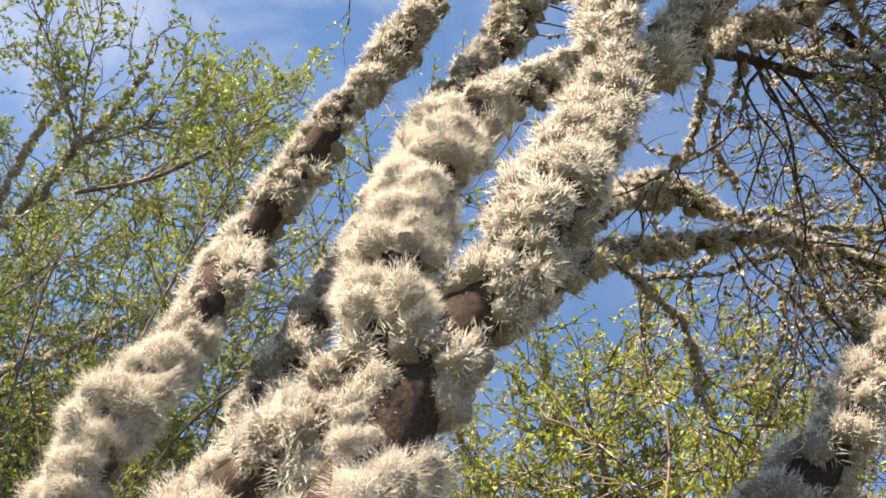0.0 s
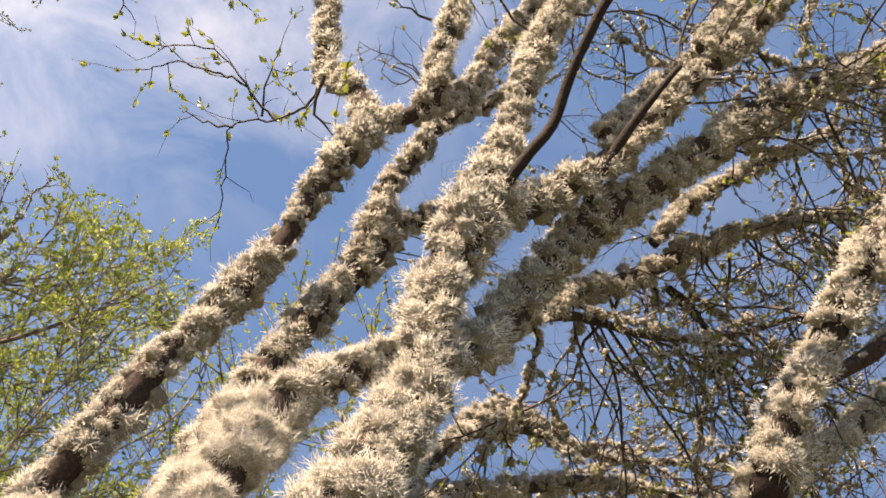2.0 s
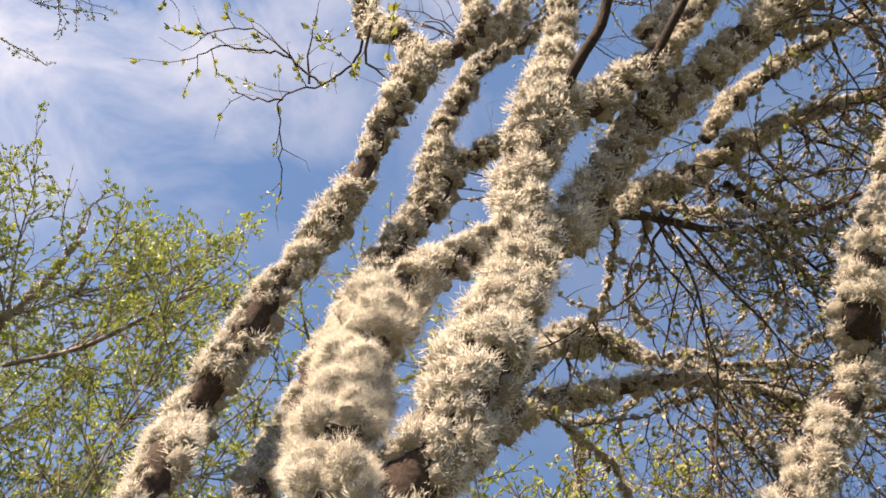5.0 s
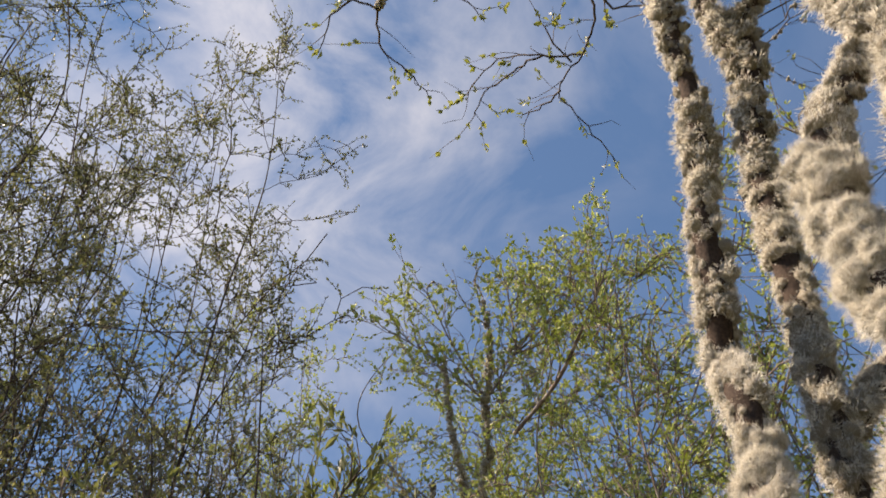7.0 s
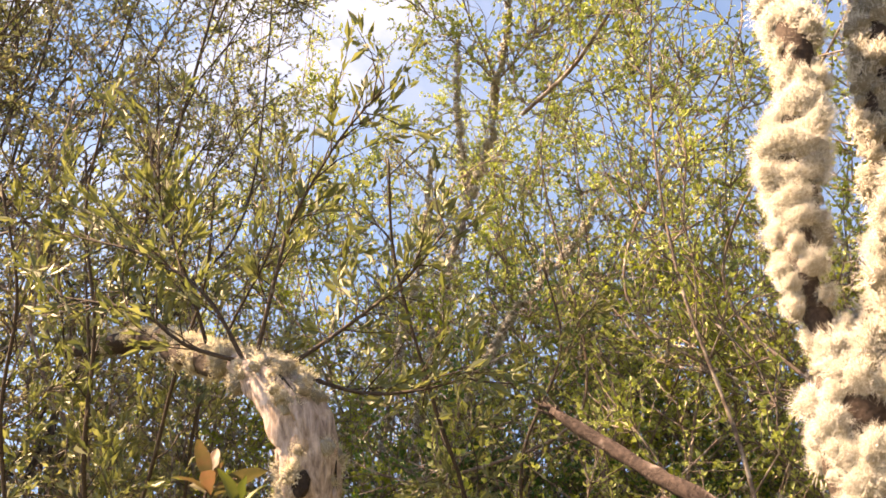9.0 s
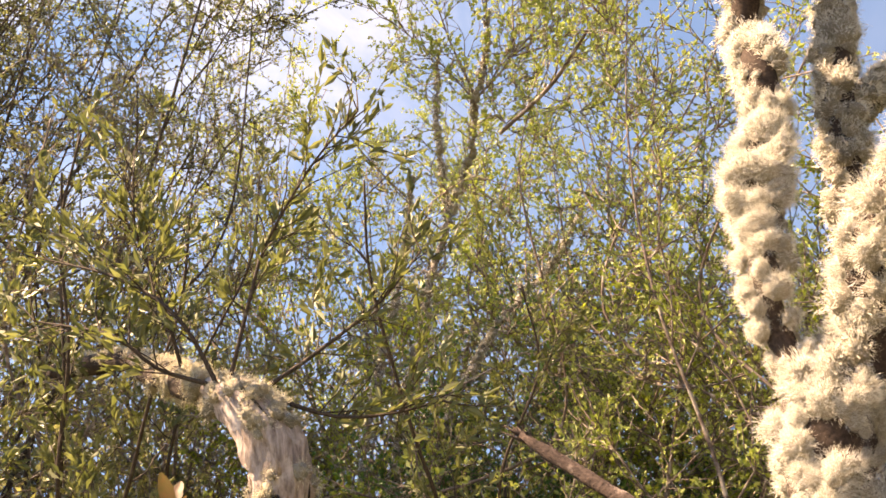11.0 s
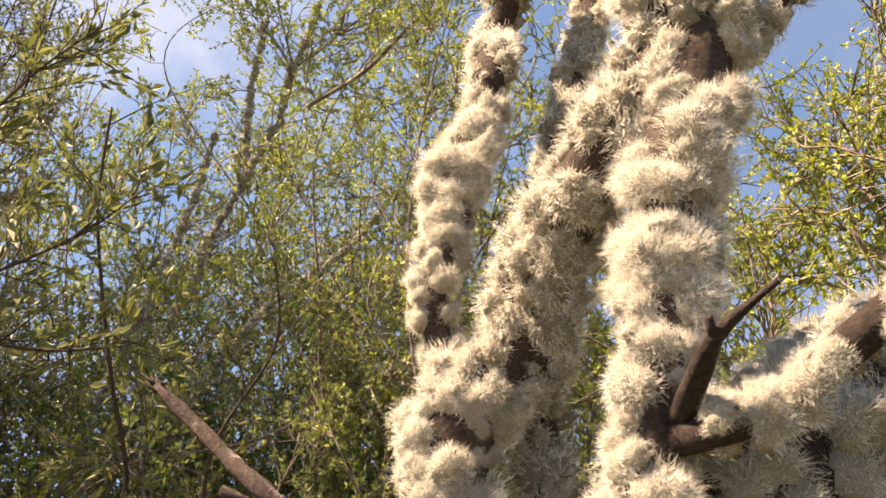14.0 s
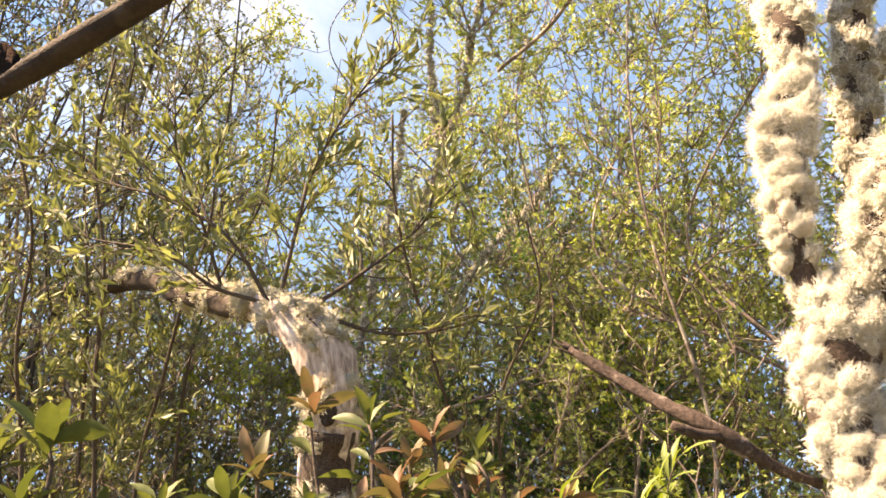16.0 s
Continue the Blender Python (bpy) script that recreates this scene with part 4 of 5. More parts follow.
bush((-6.40, 2.60, 5.00), (-6.40, 2.60, -0.05), 1.5, 6, 0.042, LEAF_DARK, "low olive bush with thin stems", "willow_bush", limbs=13, bunch=4, low=0.28, specks=300)
# Low filler bushes: the darker leaf material stands in for shaded undergrowth.
bush((-6.00, 3.00, 3.90), (-6.00, 3.00, -0.05), 1.5, 6, 0.042, LEAF_DARK, "low filler bush, shade put into its dull olive leaf colour", "willow_bush", limbs=14, bunch=4, low=0.15)
bush((-5.30, 4.60, 3.60), (-5.30, 4.60, -0.05), 1.5, 6, 0.042, LEAF_DARK, "low filler bush, shade put into its dull olive leaf colour", "willow_bush", limbs=14, bunch=4, low=0.15)
bush((-4.30, 5.60, 3.40), (-4.30, 5.60, -0.05), 1.4, 6, 0.042, LEAF_DARK, "low filler bush, shade put into its dull olive leaf colour", "willow_bush", limbs=14, bunch=4, low=0.15)
bush((-6.29, 6.07, 9.73), (-6.29, 6.07, -0.05), 1.9, 5, 0.052, LEAF_GREEN, "distant bush of the woodland edge", "willow_bush", limbs=9, fine=6, bunch=4)
bush((-4.70, 7.43, 10.10), (-4.70, 7.43, -0.05), 1.9, 5, 0.052, LEAF_BUSH, "distant bush of the woodland edge", "willow_bush", limbs=9, fine=6, bunch=4)
bush((-2.79, 7.71, 10.08), (-2.79, 7.71, -0.05), 1.9, 5, 0.052, LEAF_BUSH, "distant bush of the woodland edge", "willow_bush", limbs=9, fine=6, bunch=4)
bush((0.96, 8.55, 7.07), (0.96, 8.55, -0.05), 1.9, 5, 0.052, LEAF_GREEN, "distant bush of the woodland edge", "willow_bush", limbs=9, fine=6, bunch=4)
bush((2.61, 8.55, 7.22), (2.61, 8.55, -0.05), 1.9, 5, 0.052, LEAF_BUSH, "distant bush of the woodland edge", "willow_bush", limbs=9, fine=6, bunch=4)
bush((0.91, 6.03, 5.71), (0.91, 6.03, -0.05), 1.9, 5, 0.052, LEAF_BUSH, "distant bush of the woodland edge", "willow_bush", limbs=9, fine=6, bunch=4)
bush((1.62, 6.17, 5.92), (1.62, 6.17, -0.05), 1.9, 5, 0.052, LEAF_BUSH, "distant bush of the woodland edge", "willow_bush", limbs=9, fine=6, bunch=4)
bush((2.24, 5.96, 5.60), (2.24, 5.96, -0.05), 1.9, 5, 0.052, LEAF_BUSH, "distant bush of the woodland edge", "willow_bush", limbs=9, fine=6, bunch=4)
bush((-7.28, 3.15, 11.40), (-7.28, 3.15, -0.05), 1.9, 5, 0.052, LEAF_BUSH, "distant bush of the woodland edge", "willow_bush", limbs=9, fine=6, bunch=4)
bush((-5.85, 6.50, 8.07), (-5.85, 6.50, -0.05), 1.9, 5, 0.052, LEAF_GREEN, "distant bush of the woodland edge", "willow_bush", limbs=9, fine=6, bunch=4)
bush((-9.12, 4.90, 9.04), (-9.12, 4.90, -0.05), 1.9, 5, 0.052, LEAF_BUSH, "distant bush of the woodland edge", "willow_bush", limbs=9, fine=6, bunch=4)
bush((-7.71, 6.01, 9.85), (-7.71, 6.01, -0.05), 1.9, 5, 0.052, LEAF_BUSH, "distant bush of the woodland edge", "willow_bush", limbs=9, fine=6, bunch=4)
bush((-4.32, 8.22, 9.13), (-4.32, 8.22, -0.05), 1.9, 5, 0.052, LEAF_BUSH, "distant bush of the woodland edge", "willow_bush", limbs=9, fine=6, bunch=4)
bush((-2.61, 8.87, 7.94), (-2.61, 8.87, -0.05), 1.9, 5, 0.052, LEAF_BUSH, "distant bush of the woodland edge", "willow_bush", limbs=9, fine=6, bunch=4)
bush((-4.76, 6.54, 6.15), (-4.76, 6.54, -0.05), 1.9, 5, 0.052, LEAF_BUSH, "distant bush of the woodland edge", "willow_bush", limbs=9, fine=6, bunch=4)
bush((-6.92, 4.39, 6.02), (-6.92, 4.39, -0.05), 1.9, 5, 0.052, LEAF_BUSH, "distant bush of the woodland edge", "willow_bush", limbs=9, fine=6, bunch=4)

# a leaning willow behind, its stems beaded with lichen
LEANING = [
    [(-4.50, 4.10, -0.05, 0.05), (-4.25, 4.12, 1.60, 0.042), (-3.98, 4.15, 3.10, 0.036), (-3.79, 4.19, 3.78, 0.034), (-3.80, 4.40, 4.21, 0.033), (-3.68, 4.33, 4.47, 0.032), (-3.46, 4.36, 4.99, 0.030), (-3.46, 4.35, 5.36, 0.024), (-3.40, 4.28, 5.90, 0.016), (-3.28, 4.20, 6.50, 0.008)],
    [(-3.46, 4.36, 4.99, 0.024), (-3.22, 4.28, 5.25, 0.022), (-3.05, 4.20, 5.41, 0.020), (-2.84, 3.98, 5.62, 0.017), (-2.62, 3.90, 5.95, 0.012), (-2.50, 3.80, 6.40, 0.007)],
    [(-4.25, 4.12, 1.60, 0.034), (-4.10, 4.70, 3.20, 0.030), (-3.85, 5.15, 4.15, 0.027), (-3.59, 5.37, 4.60, 0.025), (-3.31, 5.80, 5.16, 0.020), (-3.00, 6.00, 5.70, 0.010)],
    [(-4.25, 4.12, 1.60, 0.032), (-4.45, 4.30, 2.90, 0.030), (-4.33, 4.35, 3.70, 0.027), (-4.15, 4.40, 4.30, 0.024), (-3.95, 4.42, 4.95, 0.018), (-3.80, 4.40, 5.60, 0.010)],
]
FANNED = [
    [(-2.58, 3.81, 5.04, 0.022), (-2.12, 3.73, 5.12, 0.020), (-1.77, 3.63, 5.27, 0.016), (-1.42, 3.55, 5.49, 0.010)],
    [(-3.05, 4.20, 5.41, 0.016), (-2.84, 3.98, 5.62, 0.015), (-2.80, 3.65, 6.00, 0.010), (-2.75, 3.40, 6.38, 0.005)],
    [(-2.84, 3.98, 5.62, 0.014), (-2.48, 3.99, 5.84, 0.013), (-2.38, 3.95, 6.20, 0.009), (-2.30, 3.92, 6.58, 0.005)],
    [(-2.48, 3.99, 5.84, 0.012), (-2.20, 4.20, 6.12, 0.009), (-1.90, 4.38, 6.48, 0.005)],
    [(-2.48, 3.99, 5.84, 0.012), (-2.00, 4.05, 6.15, 0.009), (-1.52, 4.14, 6.56, 0.005)],
    [(-2.84, 3.98, 5.62, 0.012), (-3.00, 3.70, 6.00, 0.008), (-3.18, 3.45, 6.30, 0.005)],
    [(-2.48, 3.99, 5.84, 0.010), (-2.10, 4.00, 5.75, 0.008), (-1.70, 4.05, 5.90, 0.005)],
]
leaner = tagged(new("willow_bush"), "leaning old willow with lichen cushions along its pale stems", "tree")
lv, tw, bits = Soup(), Soup(), Soup()
for line in LEANING:
    q = spline(line, 0.06)
    soup = Soup()
    tube(soup, q[:, :3], q[:, 3] * 0.62, 8, 0.08)
    soup.make("stem", TWIG_FAR, leaner)
    at, nor, size = tuft_places(q[:, :3], q[:, 3] * 0.55, q[:, 3] * 0.55 + 0.050, 0.60, 0.75, 0.0, seed=len(q) * 1.7)
    set_tufts(bits, TUFTS_TINY, at, nor, size)
    for i in range(len(q) // 4, len(q), 2):
        d = unit(q[min(i + 1, len(q) - 1), :3] - q[i - 1, :3])
        twig(q[i, :3], unit(d * 0.6 + unit(rng.normal(0, 1, 3))), rng.uniform(0.25, 0.6), 0.006, 1, 0.04, 0.5, 0.036, 0.8, tw, lv, bits)
for line in FANNED:
    q = spline(line, 0.06)
    soup = Soup()
    tube(soup, q[:, :3], q[:, 3] * 0.7, 7, 0.06)
    soup.make("branch", TWIG_FAR, leaner, "thin fanning branch of the crown")
    for i in range(2, len(q)):
        d = unit(q[min(i + 1, len(q) - 1), :3] - q[i - 1, :3])
        twig(q[i, :3], unit(d * 0.8 + unit(rng.normal(0, 1, 3)) * 0.9 + UP * 0.2), rng.uniform(0.25, 0.6), 0.005, 1, 0.04, 0.9, 0.042, 0.2, tw, lv, bits)
tw.make("brushwood", TWIG_FAR, leaner, kind="stuff")
lv.make("foliage", LEAF_BUSH, leaner, "small yellow-green leaves", smooth=False, kind="stuff")
bits.make("lichen", LICHEN, leaner, "pale lichen cushions", kind="stuff", second=LICHEN_SHADE_CORE)

# ---------------------------------------------------------------- old broken tree, saplings and shoots
OLD_TRUNK = [(-2.350, 1.550, -0.100, 0.120), (-2.330, 1.500, 0.900, 0.100), (-2.271, 1.432, 1.672, 0.077), (-2.180, 1.372, 1.927, 0.078), (-2.169, 1.336, 2.085, 0.086), (-2.241, 1.282, 2.233, 0.073), (-2.434, 1.314, 2.356, 0.048), (-2.815, 1.485, 2.564, 0.048), (-3.293, 1.691, 2.832, 0.051), (-3.842, 1.895, 3.143, 0.046), (-4.510, 1.915, 3.312, 0.037)]
SPROUTS = [
    [(-2.34, 1.27, 2.31), (-2.41, 1.14, 2.55), (-2.61, 1.04, 2.74), (-2.87, 0.93, 2.88)],
    [(-2.31, 1.27, 2.33), (-2.20, 1.25, 2.59), (-2.13, 1.25, 2.76), (-1.95, 1.28, 3.00), (-1.77, 1.31, 3.14)],
    [(-2.20, 1.30, 2.28), (-2.09, 1.43, 2.41), (-1.92, 1.56, 2.58), (-1.81, 1.65, 2.76)],
    [(-2.38, 1.29, 2.35), (-2.52, 1.16, 2.42), (-2.61, 1.04, 2.53), (-2.89, 0.93, 2.65)],
    [(-2.77, 1.45, 2.56), (-2.75, 1.32, 2.80), (-2.74, 1.17, 3.04), (-2.68, 1.09, 3.24)],
    [(-2.20, 1.31, 2.27), (-2.04, 1.46, 2.19), (-1.88, 1.56, 2.18), (-1.77, 1.62, 2.20)],
]
SAPLINGS = [
    [(-3.70, 1.62, 2.00), (-3.54, 1.46, 2.42), (-3.35, 1.32, 2.84), (-3.23, 1.14, 3.27), (-3.03, 1.05, 3.61)],
    [(-4.30, 1.95, 2.16), (-3.99, 1.70, 2.89), (-3.82, 1.50, 3.38), (-3.64, 1.31, 3.88)],
    [(-3.73, 1.85, 2.03), (-3.47, 1.75, 2.46), (-3.28, 1.68, 2.75), (-3.07, 1.63, 3.05), (-2.89, 1.51, 3.42)],
    [(-4.08, 2.36, 2.14), (-3.77, 2.16, 2.77), (-3.49, 2.11, 3.14), (-3.17, 2.09, 3.50), (-2.98, 1.97, 3.88)],
    [(-3.76, 1.33, 1.99), (-3.59, 1.13, 2.49), (-3.39, 1.01, 2.88), (-3.31, 0.83, 3.27)],
    [(-2.41, 2.49, 2.01), (-2.34, 2.21, 2.44), (-2.25, 1.91, 2.92), (-2.11, 1.73, 3.26)],
    [(-2.68, 3.34, 1.91), (-2.52, 3.12, 2.43), (-2.19, 3.06, 2.87), (-2.11, 2.88, 3.24)],
]
# tips of shoots: place, leaf length, 1 for russet leaves, 2 for narrow ones
SHOOTS = [(-1.01, 0.07, 1.35, 0.066, 1), (-1.00, 0.15, 1.38, 0.050, 1), (-0.98, 0.18, 1.39, 0.050, 0), (-0.99, 0.27, 1.35, 0.050, 1), (-1.04, 0.04, 1.33, 0.050, 1), (-1.01, 0.10, 1.35, 0.052, 0), (-0.96, 0.36, 1.37, 0.050, 1), (-1.48, 0.48, 1.64, 0.100, 1), (-1.07, 0.23, 1.45, 0.062, 1), (-1.10, 0.22, 1.43, 0.060, 1), (-1.26, 0.35, 1.53, 0.075, 0), (-1.20, 0.06, 1.41, 0.060, 1), (-1.20, 0.02, 1.37, 0.075, 0), (-1.30, -0.14, 1.43, 0.085, 0), (-1.35, -0.16, 1.42, 0.075, 0), (-1.30, -0.16, 1.36, 0.060, 0), (-1.27, -0.02, 1.37, 0.060, 0), (-1.03, 0.33, 1.36, 0.060, 2), (-1.00, 0.42, 1.35, 0.060, 2), (-0.94, 0.44, 1.37, 0.060, 2), (-0.90, 0.51, 1.38, 0.060, 2), (-0.93, 0.48, 1.33, 0.060, 2), (-0.89, 0.57, 1.33, 0.060, 2), (-1.12, 0.27, 1.37, 0.055, 1), (-1.05, 0.29, 1.40, 0.055, 1), (-1.31, 0.26, 1.41, 0.060, 0), (-1.29, -0.08, 1.35, 0.060, 0)]
STICK = [(-0.682, -0.571, 1.268, 0.003), (-0.661, -0.568, 1.272, 0.003), (-0.640, -0.564, 1.276, 0.003), (-0.619, -0.557, 1.285, 0.002), (-0.602, -0.551, 1.292, 0.002)]

old_tree = tagged(new("broken_tree"), "old broken tree bent over, bleached bare wood with lichen and sprouts", "tree")
q = spline(OLD_TRUNK, 0.04)
q_old = q.copy()
soup = Soup()
GRAIN = 34
tube(soup, q[:, :3], q[:, 3] * (1 + 0.20 * np.array([noise.noise(Vector(p * 8)) for p in q[:, :3]])), GRAIN, 0.0)
ring = soup.v[0][:len(q) * GRAIN].reshape(len(q), GRAIN, 3)
for i in range(len(q)):
    for j in range(GRAIN):
        a = j * 2 * math.pi / GRAIN + i * 0.07
        ring[i, j] = q[i, :3] + (ring[i, j] - q[i, :3]) * (1 + 0.09 * math.sin(5 * a) + 0.06 * math.sin(11 * a + i * 0.2) + 0.10 * noise.noise(Vector(ring[i, j]) * 30))
old_trunk = soup.make("trunk", BARK_BLEACHED, old_tree, "bleached grey-pink splitting trunk")
up_part = q[(q[:, 2] > 1.6) & (q[:, 0] > -2.45)]
_, n_u, b_u = frames_along(up_part[:, :3])
for k in range(16):
    a0, turn = rng.uniform(0, 6.28), rng.uniform(-0.9, 0.9)
    i0 = rng.integers(0, max(len(up_part) - 9, 1))
    i1 = min(i0 + rng.integers(6, 14), len(up_part))
    run = np.arange(i0, i1)
    a = a0 + turn * (run - i0) / len(up_part)
    out = np.cos(a)[:, None] * n_u[run] + np.sin(a)[:, None] * b_u[run]
    crack = k % 2
    lift = 1.0 if crack else 1.03
    soup = Soup()
    tube(soup, up_part[run, :3] + out * (up_part[run, 3] * lift)[:, None], np.sin(np.linspace(0.15, 3.0, len(run))) * (0.006 if crack else 0.013) + 0.002, 6, 0.12)
    soup.make("crack" if crack else "splinter", BARK_DARK if crack else BARK_BLEACHED, old_tree, "dark crack in the wood" if crack else "")
# Added sleeve round the lower trunk; its dark bark colour stands in for shade.
low_part = q[q[:, 2] < 1.92]
soup = Soup()
tube(soup, low_part[:, :3], low_part[:, 3] * (1.10 + 0.25 * np.array([noise.noise(Vector(p * 22)) for p in low_part[:, :3]])), 20, 0.07)
soup.make("bark", BARK, old_tree, "dark brown bark sleeve on the lower trunk, shade put into its colour")
arm = q[q[:, 0] < -2.48]
arm = arm[arm[:, 2] > 2.0]
soup = Soup()
tube(soup, arm[:, :3], arm[:, 3] * 1.24, 14, 0.08)
soup.make("limb", BARK, old_tree, "dark bent-over limb with lichen")
at, nor, size = tuft_places(q[12:, :3], q[12:, 3] * 1.0, q[12:, 3] * 1.0 + 0.045, 0.50, seed=5.0)
soup = Soup()
set_tufts(soup, TUFTS_MID, at, nor, size)
soup.make("lichen", LICHEN_FAR, old_trunk, "grey-green lichen cushions", kind="stuff", second=LICHEN_SHADE_CORE)
tw, lv = Soup(), Soup()
for line in SPROUTS:
    c = spline(line, 0.05)
    tube(tw, c, np.linspace(0.008, 0.003, len(c)), 6, 0.03, False)
    for i in range(3, len(c)):
        d = unit(c[i] - c[i - 1])
        for _ in range(2):
            twig(c[i], unit(d + unit(rng.normal(0, 1, 3)) * 0.9 + UP * 0.3), rng.uniform(0.12, 0.38), 0.0035, 0, 0.03, 0.9, 0.072, 0.0, tw, lv, None, 0.55)
tw.make("brushwood", TWIG, old_tree, "dark thin sprouts", kind="stuff")
lv.make("foliage", LEAF_OLIVE, old_tree, "narrow yellow-green leaves", smooth=False, kind="stuff")

for line in SAPLINGS:
    thing = tagged(new("sapling"), "thin upright sapling with narrow yellow-green leaves", "sapling", "saplings round the broken tree")
    foot = np.array(line[0])
    c = spline([(foot[0], foot[1], -0.05), (foot[0] * 0.98, foot[1] * 0.99, foot[2] * 0.5)] + list(line), 0.06)
    tw, lv = Soup(), Soup()
    tube(tw, c, np.linspace(0.016, 0.005, len(c)), 7, 0.04)
    tw.make("stem", TWIG, thing)
    tw = Soup()
    for i in range(len(c) // 3, len(c), 2):
        d = unit(c[i] - c[i - 1])
        twig(c[i], unit(d * 0.8 + unit(rng.normal(0, 1, 3)) * 0.9 + UP * 0.2), rng.uniform(0.2, 0.6), 0.004, 1 if rng.uniform() < 0.3 else 0, 0.03, 1.0, 0.062, 0.0, tw, lv, None, 0.6)
    tw.make("brushwood", TWIG, thing, kind="stuff")
    lv.make("foliage", LEAF_OLIVE, thing, "narrow young leaves", smooth=False, kind="stuff")


def broad_leaf(seed, material, wide=0.145):
    """A leaf one unit long along +y, widest past its middle, folded along the rib and curled back at the tip."""
    r = np.random.default_rng(seed)
    n, v, f = 9, [], []
    bend = r.uniform(-0.08, 0.08)
    for i in range(n):
        u = i / (n - 1)
        w = wide * math.sin(math.pi * min(u, 0.985) ** 1.25) ** 0.75 + 0.008
        z = 0.10 * math.sin(u * 2.2) - 0.20 * u * u
        for s in (-1, -0.5, 0, 0.5, 1):
            v.append((s * w + bend * u * u + 0.008 * r.normal() * abs(s), u, z + 0.30 * abs(s) * w + 0.006 * r.normal()))
    for i in range(n - 1):
        for j in range(4):
            k = i * 5 + j
            f += [(k, k + 1, k + 6), (k, k + 6, k + 5)]
    return mesh_object("leaf", v, f, material)


LEAF_DATA = {0: [], 1: [], 2: []}
for k in range(5):
    for tone, leaf_material, wide in ((0, LEAF_SHOOT, 0.145), (1, LEAF_RUSSET, 0.145), (2, LEAF_LANCE, 0.085)):
        o_tmp = broad_leaf(k, leaf_material, wide)
        LEAF_DATA[tone].append(o_tmp.data)
        bpy.data.objects.remove(o_tmp)
FEET = [(-1.15, 0.10), (-1.35, 0.45), (-1.0, 0.6), (-1.5, -0.2)]
shrubs = [tagged(new("leafy_shrub"), "young shrub with broad green leaves and russet new tips", "shrub", "shrubs in the foreground") for _ in FEET]
for x, y, z, long, tone in SHOOTS:
    tip = np.array((x, y, z - (0.085 if tone == 2 else 0.03)))
    k = int(np.argmin([np.hypot(x - a, y - b) for a, b in FEET]))
    foot = np.array((*FEET[k], -0.05)) + rng.normal(0, 0.05, 3) * (1, 1, 0)
    mid = foot * 0.5 + tip * 0.5 + rng.normal(0, 0.05, 3) - (0, 0, 0.1)
    c = spline([foot, mid, tip - (0, 0, 0.12), tip], 0.05)
    soup = Soup()
    tube(soup, c, np.linspace(0.007, 0.0025, len(c)), 6, 0.03)
    shoot = soup.make("stem", TWIG, shrubs[k], "thin reddish stem")
    if tone == 2:
        # an arching spray with narrow leaves on both sides
        lean = unit(np.array((rng.uniform(0.3, 1.0), rng.uniform(-0.3, 0.3), 0.55)))
        way = spline([tip - lean * 0.02, tip + lean * 0.05 + (0, 0, 0.01), tip + lean * 0.10], 0.009)
        soup = Soup()
        tube(soup, way, np.linspace(0.002, 0.001, len(way)), 5, 0)
        soup.make("stem", TWIG, shrubs[k])
        for i in range(1, len(way)):
            d = Vector(unit(unit(way[i] - way[i - 1]) + unit(rng.normal(0, 1, 3)) * 0.75))
            z_way = (Vector((0, -0.5, 1)) - d * d.dot(Vector((0, -0.5, 1)))).normalized()
            lf = new("leaf", LEAF_DATA[2][rng.integers(5)])
            lf.parent = shrubs[k]
            ln = long * rng.uniform(0.6, 1.1)
            lf.matrix_basis = Matrix.LocRotScale(Vector(way[i]), Matrix((d.cross(z_way), d, z_way)).transposed().to_quaternion(), Vector((ln, ln, ln)))
        continue
    count = 9
    for i in range(count + 3):
        low = i >= count
        u = rng.uniform(0.04, 0.16) if low else rng.uniform(0, 0.02)
        a = i * 2.4 + rng.uniform(-0.3, 0.3)
        lift = rng.uniform(0.0, 0.7) if low else 0.15 + 1.0 * (1 - i / count) + rng.uniform(-0.3, 0.3)
        d = Vector((math.cos(a) * math.cos(lift), math.sin(a) * math.cos(lift), math.sin(lift)))
        lf = new("leaf", LEAF_DATA[0 if low else tone][rng.integers(5)])
        lf.parent = shrubs[k]
        up_way = Vector((0, 0, 1)) + Vector(rng.normal(0, 0.45, 3))
        z_way = (up_way - d * d.dot(up_way)).normalized()
        m = Matrix((d.cross(z_way), d, z_way)).transposed().to_quaternion()
        ln = long * rng.uniform(0.45, 0.95)
        lf.matrix_basis = Matrix.LocRotScale(Vector(tip) - Vector((0, 0, u)), m, Vector((ln, ln, ln)))

# a bare stick of a thin tree close by
thin_tree = tagged(new("thin_tree"), "thin bare brown branch of a young tree close by", "tree")
s0 = np.array(STICK[0])
line = [(s0[0] - 0.75, s0[1] - 0.05, -0.05, 0.020), (s0[0] - 0.6, s0[1] - 0.03, 0.8, 0.015), (s0[0] - 0.25, s0[1] - 0.01, s0[2] - 0.16, 0.008)] + [tuple(x) for x in STICK]
q = spline(line, 0.03)
soup = Soup()
tube(soup, q[:, :3], np.maximum(q[:, 3], 0.003), 10, 0.06)
soup.make("stem", BARK_PINK, thin_tree)

# dark hollow in the old trunk
bm = bmesh.new()
bmesh.ops.create_uvsphere(bm, u_segments=16, v_segments=10, radius=1.0)
for v in bm.verts:
    v.co = Vector((v.co.x * 0.035, v.co.y * 0.02, v.co.z * 0.045)) * (1 + 0.15 * noise.noise(v.co * 3))
me = bpy.data.meshes.new("hollow")
bm.to_mesh(me)
bm.free()
me.materials.append(BARK_DARK)
hollow = new("hollow", me)
hollow.parent = old_tree
k = int(np.argmin(np.abs(q_old[:, 2] - 1.93)))
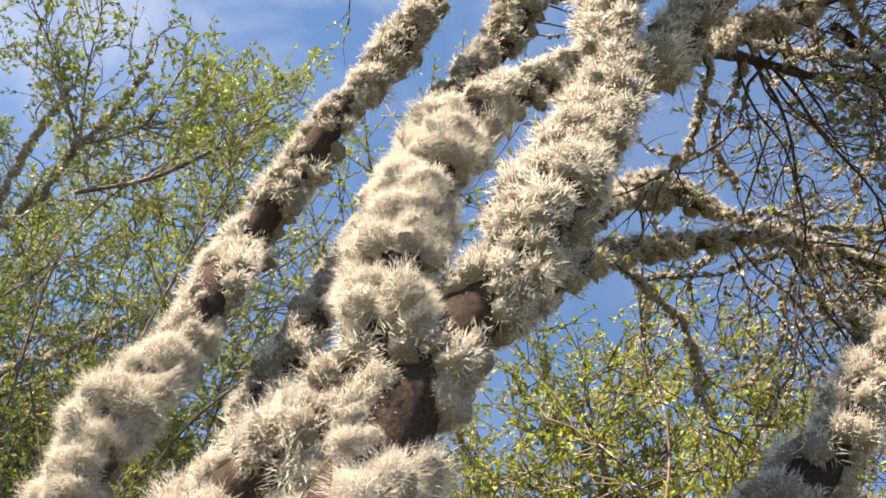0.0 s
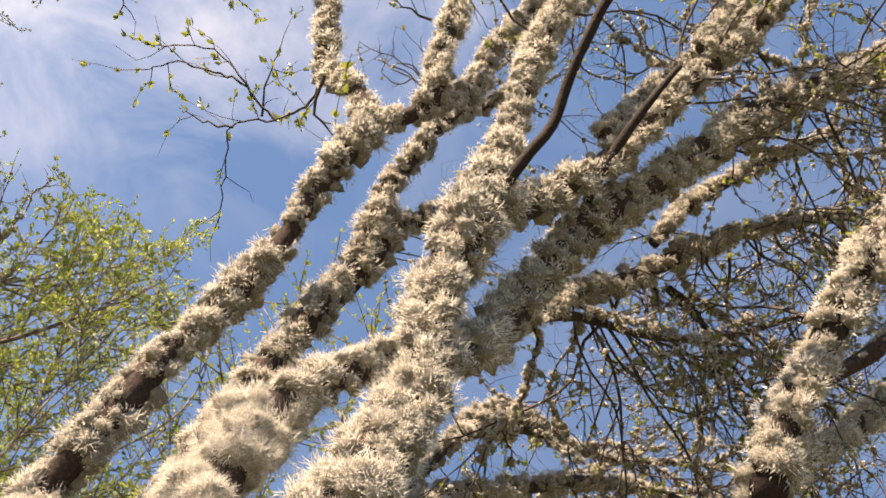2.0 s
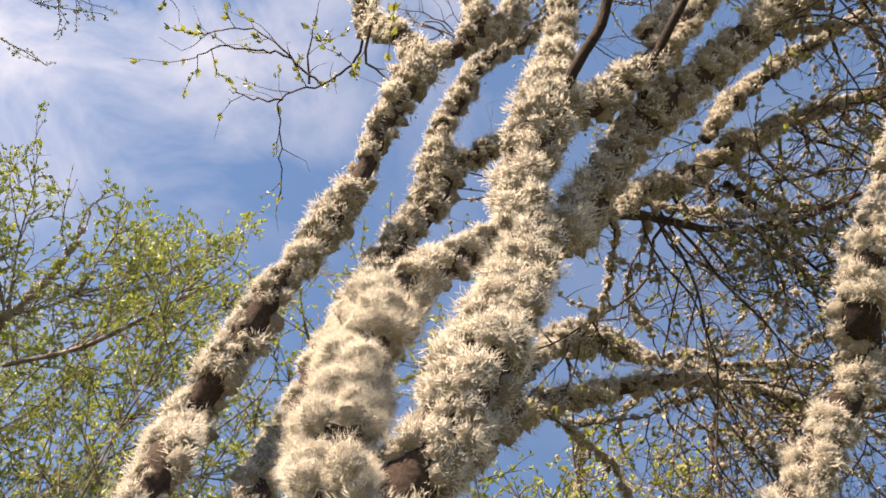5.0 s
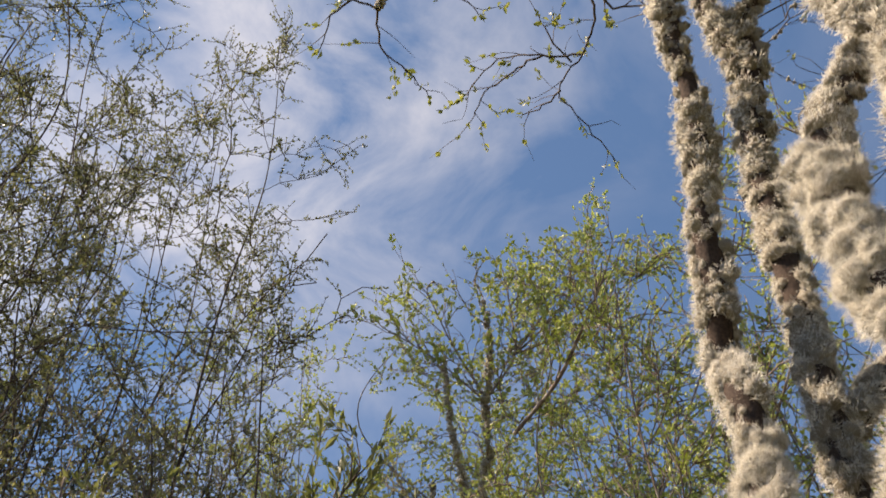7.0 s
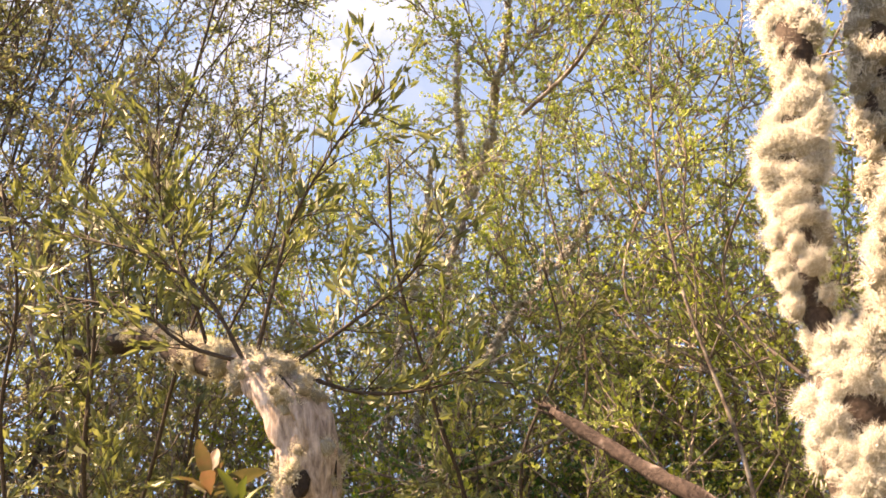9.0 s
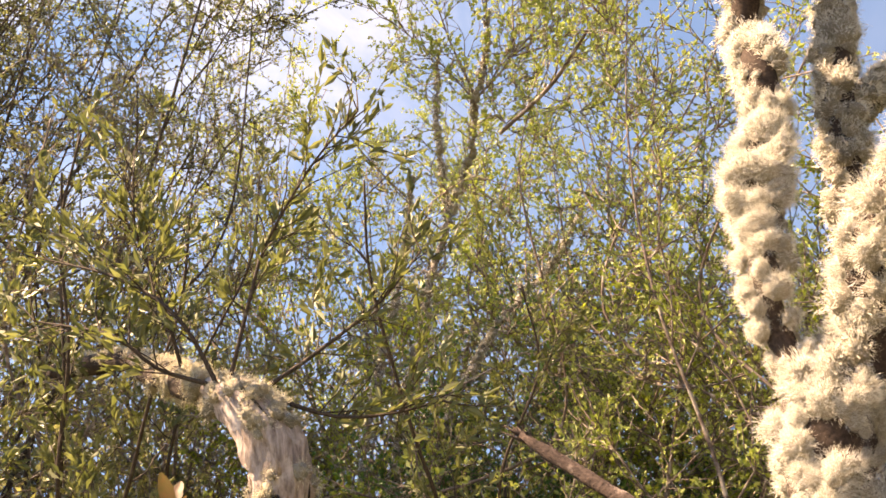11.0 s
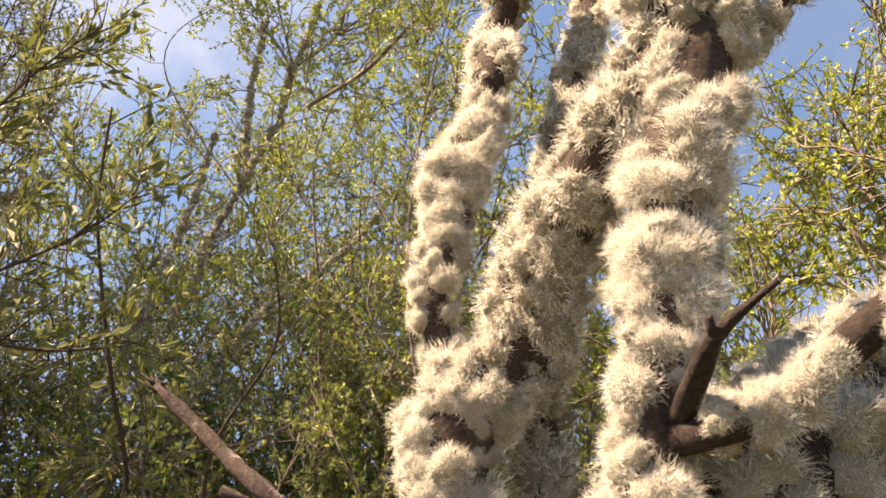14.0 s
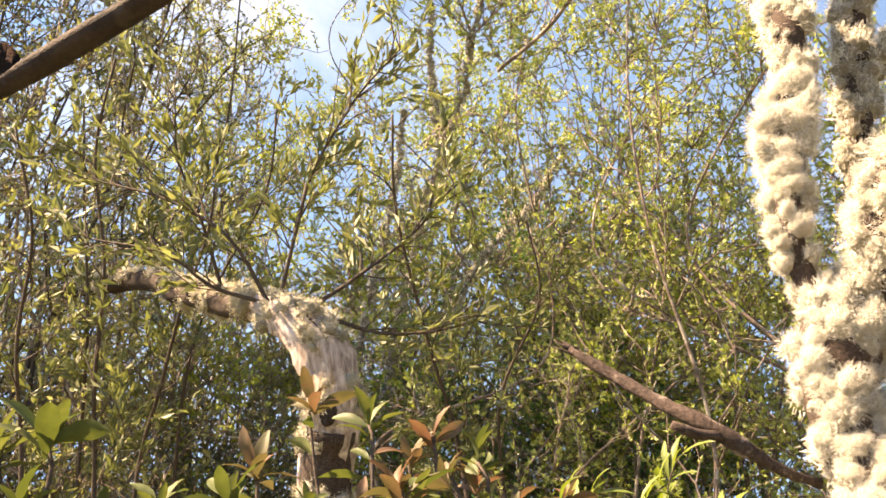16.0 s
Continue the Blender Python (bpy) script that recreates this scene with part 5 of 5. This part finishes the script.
side = unit(np.array((0.45, -0.9, -0.1)))
hollow.location = Vector(q_old[k, :3] + side * q_old[k, 3] * 0.92)
tagged(hollow, "dark rotted hollow")

# ---------------------------------------------------------------- filler bushes behind the leaning willow, dark leaf colours stand in for shade
bush((-3.70, 6.90, 6.60), (-3.90, 6.90, -0.05), 1.5, 6, 0.044, LEAF_DARK, "olive filler bush behind the leaning willow, shade put into its leaf colour", "willow_bush", limbs=13, fine=9, bunch=4, low=0.2)
bush((-2.60, 7.00, 6.40), (-2.80, 7.00, -0.05), 1.5, 6, 0.044, LEAF_OLIVE, "green filler bush behind the leaning willow, shade put into its leaf colour", "willow_bush", limbs=13, fine=9, bunch=4, low=0.2)
bush((-4.90, 6.10, 6.30), (-5.00, 6.10, -0.05), 1.5, 6, 0.044, LEAF_DARK, "olive filler bush behind the leaning willow, shade put into its leaf colour", "willow_bush", limbs=13, fine=9, bunch=4, low=0.2)
